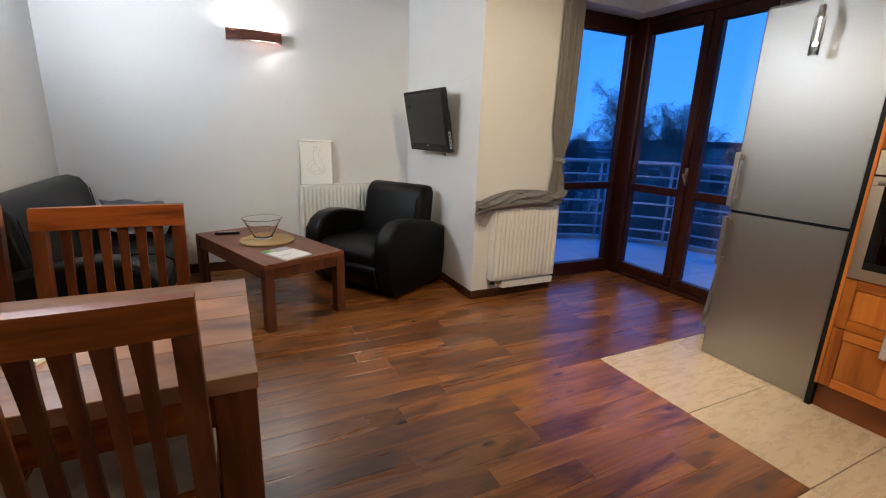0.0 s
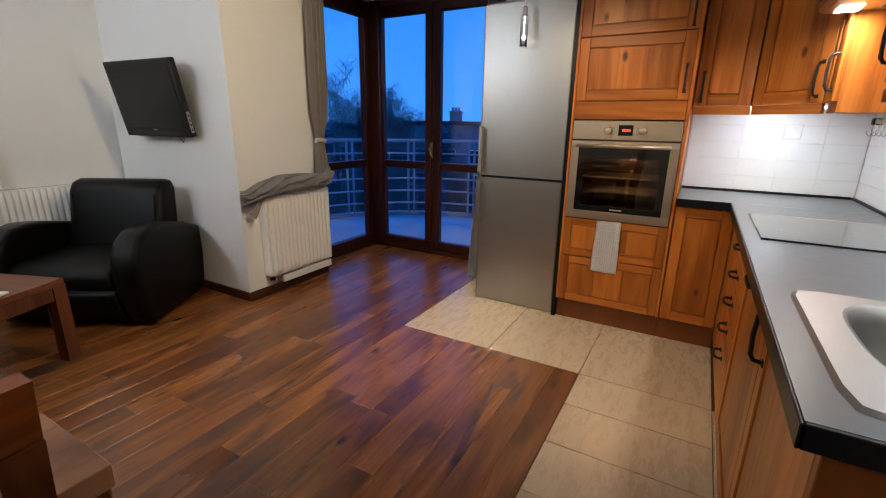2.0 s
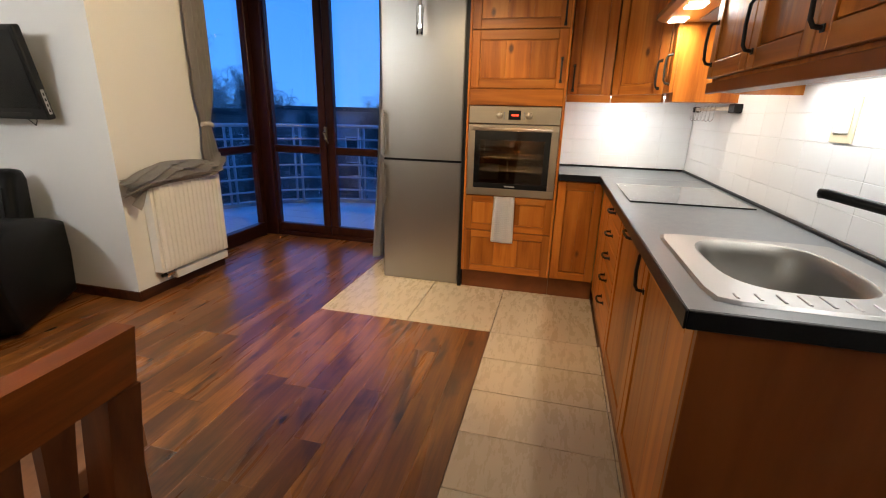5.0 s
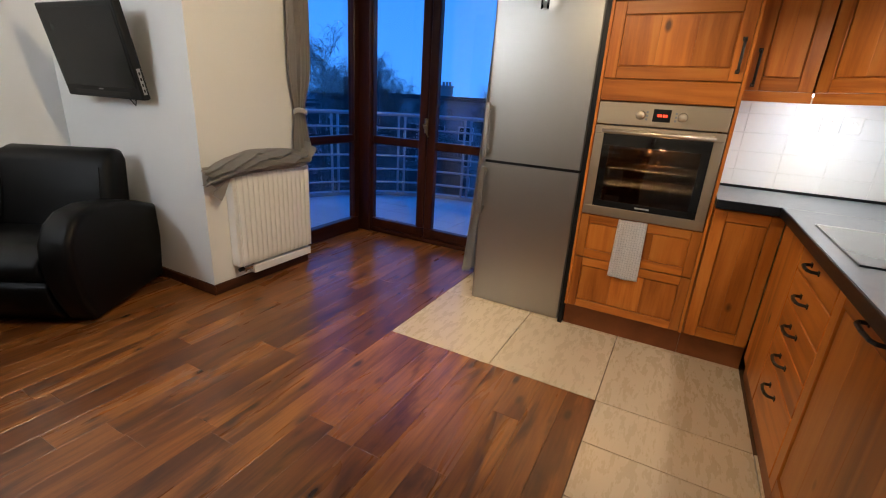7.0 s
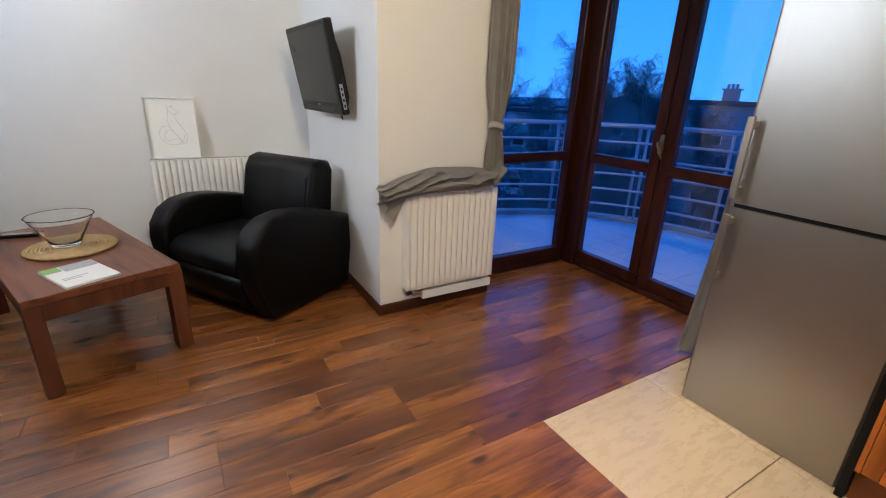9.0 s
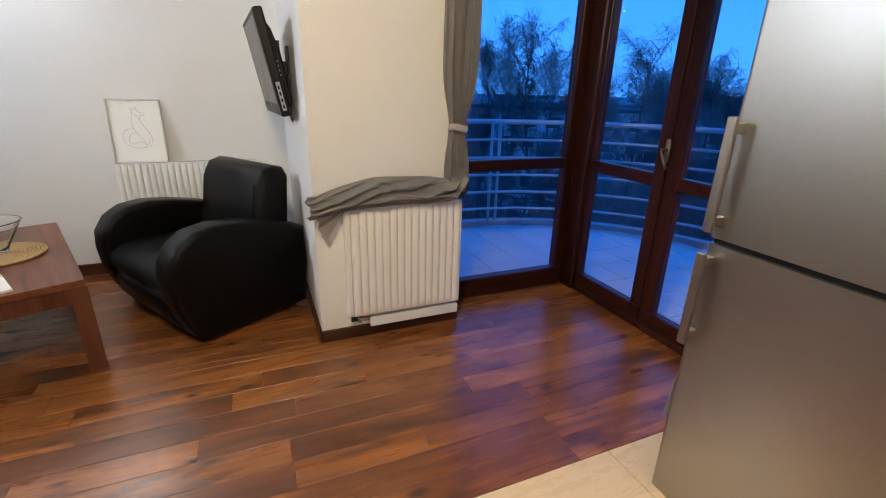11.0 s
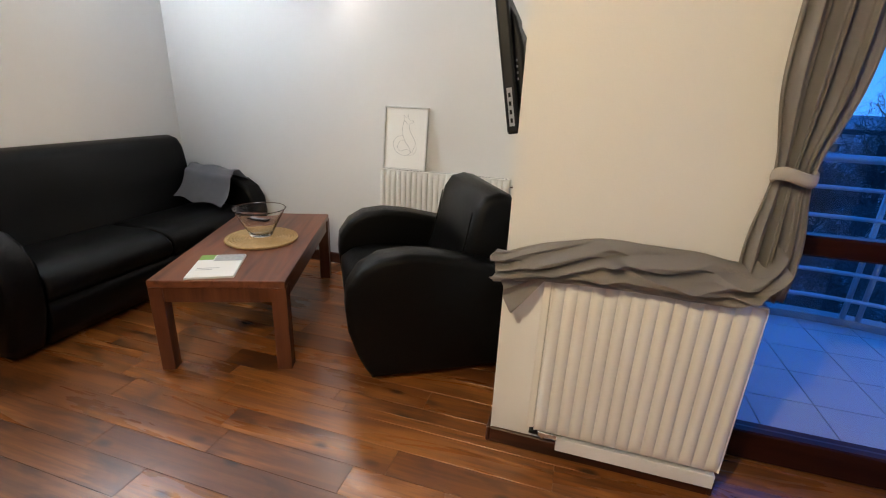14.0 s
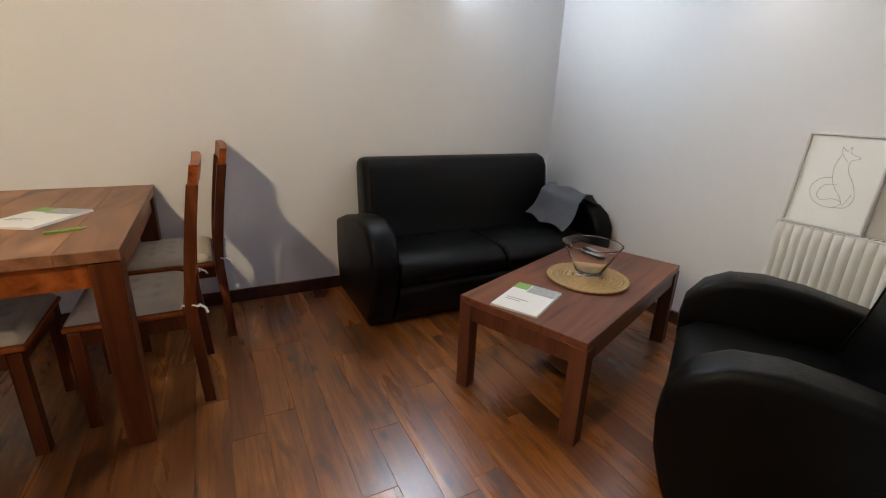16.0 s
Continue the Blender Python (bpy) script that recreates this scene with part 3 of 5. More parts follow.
# coffee table
ct = thing("coffee_table", "low rectangular walnut coffee table with square legs", "coffee table", pose(0.346, 3.716, 0, 0, 0, 21.4))
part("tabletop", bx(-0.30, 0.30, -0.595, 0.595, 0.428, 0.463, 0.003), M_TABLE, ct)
for sx in (-1, 1):
    for sy in (-1, 1):
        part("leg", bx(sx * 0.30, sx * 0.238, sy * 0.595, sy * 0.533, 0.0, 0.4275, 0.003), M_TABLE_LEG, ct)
for sx in (-1, 1):
    part("apron", bx(sx * 0.292, sx * 0.27, -0.532, 0.532, 0.355, 0.4275), M_TABLE, ct)
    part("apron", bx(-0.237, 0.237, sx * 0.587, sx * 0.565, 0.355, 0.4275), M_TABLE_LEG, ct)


def straw_mat():
    t = thing("place_mat", "round woven straw mat under the glass bowl", "place mat", pose(0.36, 3.735, 0.4635))
    bm = lathe([(0, 0.002), (0.185, 0.002)], sides=48)
    for i in range(11):
        r = 0.014 + i * 0.0165
        n = 18 + i * 5
        tube([(r * math.cos(2 * math.pi * k / n), r * math.sin(2 * math.pi * k / n), 0.006 + 0.0022 * (k % 2)) for k in range(n)], 0.0085, bm, 6, True)
    part("weave", bm, M_STRAW, t, smooth=True)
    bm = bmesh.new()
    r, n = 0.192, 72
    tube([(r * math.cos(2 * math.pi * k / n), r * math.sin(2 * math.pi * k / n), 0.007 + 0.003 * (k % 2)) for k in range(n)], 0.0075, bm, 6, True)
    part("braided_rim", bm, M_STRAW, t, smooth=True)


straw_mat()
bowl = tagged(part("glass_bowl", lathe([(0, 0.0), (0.062, 0.0), (0.066, 0.006), (0.075, 0.03), (0.143, 0.155), (0.147, 0.158), (0.143, 0.160), (0.138, 0.155), (0.069, 0.033), (0.058, 0.014), (0, 0.012)], sides=48), M_BOWL, smooth=True, m=pose(0.335, 3.765, 0.4795)), "clear flared glass bowl on a straw mat", "bowl")


def printed(name, label, m):
    b = thing(name, label, "magazine", m)
    for i in range(3):
        part("page", bx(-0.105 + 0.001 * i, 0.105 - 0.001 * i, -0.148, 0.148 - 0.002 * i, 0.0032 * i, 0.0032 * i + 0.003), M_PAPER, b)
    part("cover_photo", bx(-0.103, -0.035, 0.075, 0.144, 0.0095, 0.0101), M_GREEN, b, "green printed photo")
    part("cover_photo", bx(-0.030, 0.100, 0.055, 0.144, 0.0095, 0.0101), M_GREYPRINT, b, "grey printed photo")
    for i, w in enumerate((0.10, 0.07)):
        part("text_line", bx(-0.08, -0.08 + w, -0.04 - 0.02 * i, -0.035 - 0.02 * i, 0.0095, 0.0099), M_INK, b)
    return b


printed("magazine", "white magazine with a green and grey cover photo", pose(0.445, 3.30, 0.4635, 0, 0, 29))

rc = thing("remote_control", "black television remote on the coffee table", "remote", pose(0.085, 4.055, 0.4635, 0, 0, -8))
part("body", bx(-0.092, 0.092, -0.022, 0.022, 0.0, 0.020, 0.006, seg=2), M_BLACKPL, rc)
part("button_pad", bx(-0.07, 0.06, -0.015, 0.015, 0.0202, 0.0222, 0.001), M_INK, rc)

# throw over the sofa arm


def throw_at(u, v):
    # u runs over the arm, v along it
    path = [(-0.20, -0.165), (-0.155, -0.09), (-0.10, 0.02), (0.0, 0.055), (0.09, 0.045), (0.15, -0.03), (0.165, -0.12)]
    s = u * (len(path) - 1)
    i = min(int(s), len(path) - 2)
    f = s - i
    a = path[i][0] * (1 - f) + path[i + 1][0] * f
    z = path[i][1] * (1 - f) + path[i + 1][1] * f
    return (-0.78 + 0.42 * v + 0.04 * math.sin(7 * u), 4.405 + a + 0.012 * math.sin(9 * v + 3 * u), 0.637 + z + 0.010 * math.sin(11 * v) * math.cos(5 * u) + 0.03 * (1 - v))


tagged(part("throw_blanket", sheet(throw_at, 36, 24, 0.018), M_THROW, smooth=True), "folded grey wool throw over the sofa arm", "blanket")


# ---- radiators ----


def radiator(name, label, m, width, height, depth, mat, ribs):
    r = thing(name, label, "radiator", m)
    n = ribs

    def face(u, v):
        z = height * v
        k = abs(math.sin(math.pi * u * n)) ** 0.55
        edge = min(1.0, min(v, 1 - v) * 18)
        return (width * u, -depth - 0.017 * k * edge, z)
    part("front_panel", sheet(face, n * 16, 24), mat, r, smooth=True)
    part("back_panel", bx(0.0, width, -0.03, -0.024, 0.0, height), mat, r)
    for x in (0.0, width):
        part("side_cover", bx(x - 0.002 if x else -0.004, x + 0.004 if x else 0.002, -depth - 0.004, -0.02, 0.0, height, 0.001), mat, r)
    grille = bx(-0.002, width + 0.002, -depth - 0.004, -0.02, height, height + 0.006, 0.001)
    part("top_grille", grille, mat, r)
    bm = bmesh.new()
    for i in range(int(width / 0.022)):
        bx(0.012 + i * 0.022, 0.024 + i * 0.022, -depth + 0.012, -0.035, height + 0.0062, height + 0.0072, bm=bm)
    part("grille_slots", bm, M_INK, r)
    for x in (0.12, width - 0.12):
        part("bracket", bx(x, x + 0.03, -0.024, 0.0, 0.06, height - 0.06), mat, r)
    return r


rad1 = radiator("radiator", "cream enamel panel radiator under the swagged curtain", pose(2.02, YP, 0.158), 0.595, 0.595, 0.075, M_RADI, 15)
bm = tube([(0.03, -0.05, 0.0), (0.03, -0.05, -0.045), (0.03, -0.01, -0.05), (0.03, 0.0, -0.05)], 0.009)
tube([(0.085, -0.05, 0.0), (0.085, -0.05, -0.045), (0.085, -0.01, -0.05), (0.085, 0.0, -0.05)], 0.009, bm)
bx(0.012, 0.10, -0.065, -0.035, -0.04, -0.012, 0.006, bm)
part("valve", bm, M_CHROME, rad1, "chrome twin valve", smooth=False)
part("valve_knob", tube([(0.012, -0.05, -0.026), (-0.02, -0.05, -0.026)], 0.013, sides=12), M_BLACKPL, rad1)
part("side_pipe_cover", bx(-0.03, -0.006, -0.07, -0.002, 0.0, 0.585, 0.003), M_RADI, rad1)
structure("radiator_ledge", bx(2.10, 2.615, YP - 0.075, YP - 0.0155, 0.086, 0.14, 0.002), M_WALL, "white ledge under the radiator", "ledge")

rad2 = radiator("radiator", "white panel radiator on the wall below a framed drawing", pose(0.735, YN, 0.185), 0.90, 0.60, 0.075, M_RADI, 23)
bm = tube([(0.90, -0.05, 0.56), (0.955, -0.05, 0.56)], 0.010)
tube([(0.955, -0.05, 0.56), (0.955, -0.01, 0.56), (0.955, 0.0, 0.56)], 0.008, bm)
part("pipe", bm, M_CHROME, rad2)
part("valve_knob", lathe([(0, 0), (0.020, 0.0), (0.023, 0.012), (0.022, 0.045), (0.018, 0.062), (0, 0.064)], sides=20), M_WHITE, rad2, "white thermostatic knob", pose(0.955, -0.05, 0.56, 0, 90, 0), True)

# framed line drawing of an animal, leaning on the wall
pic = thing("framed_drawing", "silver framed line drawing leaning on the radiator", "picture", pose(0.745, 4.566, 0.792, -6.6))
W, H = 0.312, 0.415
for a in ((0, W, 0, 0.009), (0, W, H - 0.009, H), (0, 0.009, 0.0092, H - 0.0092), (W - 0.009, W, 0.0092, H - 0.0092)):
    part("frame", bx(a[0], a[1], -0.012, 0.010, a[2], a[3], 0.001), M_ALU, pic)
part("paper", bx(0.0092, W - 0.0092, -0.001, 0.004, 0.0092, H - 0.0092), M_PAPER, pic)
bm = bmesh.new()


def stroke(pts, bm):
    # a smooth thin line through a few points
    p = [Vector((x * W, -0.0018, z * H)) for x, z in pts]
    out = []
    for i in range(len(p) - 1):
        a, b, c, d = p[max(i - 1, 0)], p[i], p[i + 1], p[min(i + 2, len(p) - 1)]
        for k in range(6):
            t = k / 6
            out.append(0.5 * ((2 * b) + (c - a) * t + (2 * a - 5 * b + 4 * c - d) * t * t + (3 * b - a - 3 * c + d) * t ** 3))
    out.append(p[-1])
    tube(out, 0.0009, bm, 5)


stroke([(0.55, 0.72), (0.46, 0.80), (0.44, 0.87), (0.50, 0.83), (0.54, 0.88), (0.56, 0.81), (0.68, 0.77), (0.58, 0.73), (0.60, 0.62), (0.70, 0.50), (0.76, 0.36), (0.70, 0.26), (0.56, 0.24)], bm)
stroke([(0.46, 0.80), (0.42, 0.68), (0.44, 0.55), (0.50, 0.45), (0.60, 0.36), (0.66, 0.28), (0.72, 0.40)], bm)
stroke([(0.44, 0.55), (0.30, 0.52), (0.22, 0.42), (0.28, 0.30), (0.42, 0.24), (0.56, 0.24), (0.64, 0.30), (0.52, 0.33), (0.40, 0.30), (0.32, 0.36), (0.38, 0.46), (0.52, 0.48)], bm)
part("ink_line", bm, M_INK, pic)
pane = part("glazing", bx(0.0094, W - 0.0094, -0.0062, -0.0042, 0.0094, H - 0.0094), M_PICGLASS, pic)
pane.visible_shadow = False

# wall sconce
sc = thing("wall_sconce", "dark wooden wall light throwing light up and down", "wall lamp", pose(0.42, YN, 2.06))
prof = []
n = 16
bm = bmesh.new()
for i in range(n + 1):
    u = i / n * 2 - 1
    prof.append((0.22 * u, -0.10 + 0.025 * u * u))
outer = [bm.verts.new((x, y, -0.04)) for x, y in prof] + [bm.verts.new((x, y + 0.012, -0.04)) for x, y in reversed(prof)]
bm.faces.new(outer)
res = bmesh.ops.extrude_face_region(bm, geom=bm.faces[:])
bmesh.ops.translate(bm, verts=[v for v in res["geom"] if isinstance(v, bmesh.types.BMVert)], vec=(0, 0, 0.08))
part("shade", bm, M_SCONCE, sc)
for sx in (-1, 1):
    part("end_cap", bx(sx * 0.219, sx * 0.207, -0.072, 0.0, -0.04, 0.04), M_SCONCE, sc)
part("back_plate", bx(-0.10, 0.10, -0.012, 0.0, -0.03, 0.03), M_ALU, sc)
part("bulb", tube([(-0.06, -0.045, 0.0), (0.06, -0.045, 0.0)], 0.008), M_SCONCELENS, sc)
part("holder", bx(-0.075, -0.06, -0.055, -0.012, -0.012, 0.012), M_ALU, sc)

# frosted glass lamp on the wall above the sofa
wl_ = thing("wall_lamp", "rectangular frosted glass wall lamp above the sofa, lit cool white", "wall lamp", pose(XW, 3.41, 2.19, 0, 0, 90))
part("back_plate", bx(-0.19, 0.19, -0.026, 0.0, -0.078, 0.078, 0.004), M_WHITE, wl_)
part("glass_shade", bx(-0.19, 0.19, -0.125, -0.0262, -0.071, 0.071, 0.004), M_COOLGLASS, wl_, "frosted glass shade, lit from within")
for z in (-0.078, 0.0715):
    part("end_plate", bx(-0.196, 0.196, -0.132, -0.0265, z, z + 0.0065, 0.002), M_WHITE, wl_)

# television on its wall bracket
tv = thing("television", "black flat television tilted on a wall bracket", "television", pose(1.71, 3.825, 1.41) @ pose(0, 0, 0, 0, 0, 3.5) @ pose(0, 0, 0, 0, -10.5, 0))
# local: -x is the front, y across, z up
bz = bx(-0.012, 0.035, -0.365, 0.365, -0.255, 0.255, 0.010, seg=2)
part("bezel", bz, M_BLACKPL, tv)
part("screen", bx(-0.0135, -0.0125, -0.335, 0.335, -0.19, 0.228), M_SCREEN, tv)
part("back_shell", extrude([(0.0355, -0.22), (0.0355, 0.20), (0.056, 0.16), (0.072, 0.06), (0.072, -0.17), (0.058, -0.215)], -0.31, 0.31, 0.012, 2), M_BLACKPL, tv)
part("speaker_grille", bx(-0.0145, -0.0125, -0.26, 0.26, -0.236, -0.215), M_BLACKIRON, tv)
part("brand_mark", bx(-0.0150, -0.0126, -0.02, 0.02, -0.207, -0.200), M_INK, tv)
sp_ = part("side_panel", bx(0.0, 0.020, -0.3668, -0.3652, -0.225, -0.085, 0.0005), M_INK, tv, "silver strip of side sockets")
for i in range(4):
    part("socket", bx(0.005, 0.014, -0.3676, -0.3669, -0.212 + 0.031 * i, -0.196 + 0.031 * i), M_BLACKPL, sp_)
for i in range(4):
    part("button", bx(0.040, 0.046, -0.3135, -0.3105, -0.06 + 0.022 * i, -0.052 + 0.022 * i), M_INK, tv)

br = thing("wall_bracket", "black metal television wall bracket with folding arm", "bracket")
part("wall_plate", bx(XP0 - 0.014, XP0 - 0.001, 3.76, 3.86, 1.29, 1.52, 0.002), M_BLACKIRON, br)
part("arm", bx(1.785, XP0 - 0.0145, 3.785, 3.835, 1.37, 1.44, 0.004), M_BLACKIRON, br)
bm = bx(1.775, 1.80, 3.70, 3.725, 1.27, 1.54, 0.003)
bx(1.775, 1.80, 3.895, 3.92, 1.27, 1.54, 0.003, bm)
bx(1.777, 1.797, 3.7255, 3.8945, 1.385, 1.425, 0.003, bm)
part("tilt_head", bm, M_BLACKIRON, br)
part("cable", tube([(1.80, 3.66, 1.20), (1.82, 3.64, 1.15), (1.835, 3.68, 1.12), (1.835, 3.74, 1.16), (1.83, 3.78, 1.30)], 0.003, sides=6), M_BLACKPL, br)

# ---- curtains ----


def crease(a):
    # a sharp fold: rises straight to an edge and falls again
    return 1 - abs(2 * (a - math.floor(a)) - 1)


def fold(a, u, seed):
    return a * (1.5 * crease(u * 3.6 + 0.16 * seed) - 0.7 + 0.5 * math.sin(2 * math.pi * u * 3.6 + seed) + 0.35 * math.sin(2 * math.pi * u * 7.9 + 2.3 * seed) + 0.2 * math.sin(2 * math.pi * u * 15 + seed))


def drape(u, v):
    # hangs from the lintel, gathered by a tie at 1.13 m
    z = 2.44 - 1.66 * v
    tie = math.exp(-((z - 1.13) / 0.16) ** 2)
    flare = max(0.0, (1.10 - z) / 0.32)
    wide = 0.185 * (1 - 0.50 * tie) * (1 - 0.35 * flare)
    cx = 2.605 - 0.02 * v
    return (cx + wide * (u - 0.5), 3.075 + fold(0.026 * (1 - 0.5 * tie), u, 1.0 + 0.5 * v) + 0.015 * tie, z)


cur = thing("curtain", "grey cotton curtain tied back and swagged over a radiator", "curtain")
part("drape", sheet(drape, 70, 70, 0.004), M_CURTAIN, cur, smooth=True)


def swag(u, v):
    # u rises over the cloth, v runs from the window end to the loose end
    hump = math.sin(math.pi * min(1.0, v * 1.05)) ** 0.8
    left = max(0.0, (v - 0.68) / 0.32)
    wob = noise.noise(Vector((3.2 * v, 1.3, 0.4)))
    top = 0.838 + 0.056 * hump - 0.020 * left + 0.010 * wob
    low = 0.757 + 0.006 * hump - 0.055 * left ** 1.2
    up = max(0.0, 1 - v / 0.16)
    z = low + (top - low) * u + 0.10 * up ** 1.6
    spread = 0.9 + 1.5 * v
    a = 1.9 * u * spread + 1.1 * v + 0.55 * noise.noise(Vector((3.5 * v, 2.2 * u, 1.7)))
    b = 3.1 * u - 2.1 * v + 0.8 * noise.noise(Vector((5.5 * v, 3.0 * u, 5.1)))
    deep = 0.052 * crease(a) ** 1.2 + 0.026 * crease(b) ** 1.4 + 0.012 * abs(noise.noise(Vector((11 * v, 7 * u, 2.0))))
    belly = 0.050 * max(0.0, math.sin(math.pi * (0.06 + 0.92 * u))) ** 0.5
    y = 3.122 - 0.058 * (1 - left) * (1 - u) ** 0.5 - belly * (0.8 + 0.2 * hump) - deep * (0.3 + 0.7 * math.sin(math.pi * u))
    x = 2.655 - 0.815 * v - 0.05 * up ** 2 - 0.035 * left * crease(1.5 * u + 0.25)
    return (x, y, z + 0.012 * left * noise.noise(Vector((9 * u, 4 * v, 8.0))))


part("swag", sheet(swag, 90, 150, 0.003), M_CURTAIN, cur, smooth=True)


def tail(u, v):
    # loose tip fanning out under the swag's end, in flat pleats
    x = 2.02 - 0.185 * v + 0.060 * u * v
    z = 0.795 - 0.012 * v - (0.02 + 0.150 * v) * u
    return (x - 0.022 * v * crease(1.9 * u + 0.1), 3.090 - 0.024 * crease(2.2 * u + 0.4 * v) * (0.4 + v) - 0.012 * v, z)


part("loose_end", sheet(tail, 60, 30, 0.003), M_CURTAIN, cur, smooth=True)
bm = bmesh.new()
tube([(2.589 + 0.047 * math.cos(t), 3.086 + 0.034 * math.sin(t), 1.13 + 0.003 * math.sin(2 * t)) for t in [2 * math.pi * k / 24 for k in range(24)]], 0.007, bm, 8, True)
for vert in bm.verts:
    vert.co.z = 1.13 + (vert.co.z - 1.13) * 2.6
part("tie_band", bm, M_CURTAIN, cur, smooth=True)
rod = thing("curtain_rod", "dark metal curtain rod above the window", "curtain rod")
part("rod", tube([(2.42, 3.09, 2.46), (3.0, 3.09, 2.46)], 0.010), M_BLACKIRON, rod)
for x in (2.45, 2.9):
    part("bracket", tube([(x, 3.09, 2.46), (x, YP if x < XP1 else 3.2, 2.46)], 0.007), M_BLACKIRON, rod)


def drape2(u, v):
    z = 2.34 - 2.31 * v
    return (3.10 + 0.26 * u, 1.885 + 0.10 * v * v + fold(0.018 + 0.012 * v, u, 0.4 + 0.6 * v) - 0.02 * u, z)


cur2 = thing("curtain", "dark grey curtain hanging beside the refrigerator", "curtain")
part("drape", sheet(drape2, 60, 40, 0.004), M_CURTAIN, cur2, smooth=True)
part("rod", tube([(3.08, 1.965, 2.35), (3.46, 1.965, 2.35)], 0.010), M_BLACKIRON, cur2)

# ---- dining area ----
dt = thing("dining_table", "brown acacia dining table with thick square legs", "dining table")
TX0, TX1, TY0, TY1, TZ = -1.07, 0.145, 1.13, 1.83, 0.778
board = (TY1 - TY0) / 4
for i in range(4):
    part("tabletop_board", bx(TX0, TX1, TY0 + i * board + 0.0004, TY0 + (i + 1) * board - 0.0004, TZ - 0.04, TZ, 0.0015), M_DINING, dt)
for x in (TX0 + 0.005, TX1 - 0.095):
    for y in (TY0 + 0.005, TY1 - 0.095):
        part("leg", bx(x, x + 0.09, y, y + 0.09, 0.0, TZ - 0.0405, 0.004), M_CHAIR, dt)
for y in (TY0 + 0.02, TY1 - 0.045):
    part("apron", bx(TX0 + 0.0955, TX1 - 0.0955, y, y + 0.025, TZ - 0.13, TZ - 0.0405), M_CHAIR_LIT, dt)
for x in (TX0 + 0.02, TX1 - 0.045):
    part("apron", bx(x, x + 0.025, TY0 + 0.0955, TY1 - 0.0955, TZ - 0.13, TZ - 0.0405), M_CHAIR_LIT, dt)
printed("magazine", "white brochure with a green and grey cover on the dining table", pose(-0.38, 1.50, TZ + 0.0005, 0, 0, 62))
pen = thing("pen", "green ballpoint pen on the dining table", "pen", pose(-0.145, 1.635, TZ + 0.0055, 0, 0, 110))
part("barrel", tube([(-0.065, 0, 0), (0.05, 0, 0)], 0.0048), M_GREEN, pen)
part("tip", tube([(0.0505, 0, 0), (0.068, 0, 0)], [0.0045, 0.001]), M_CHROME, pen)


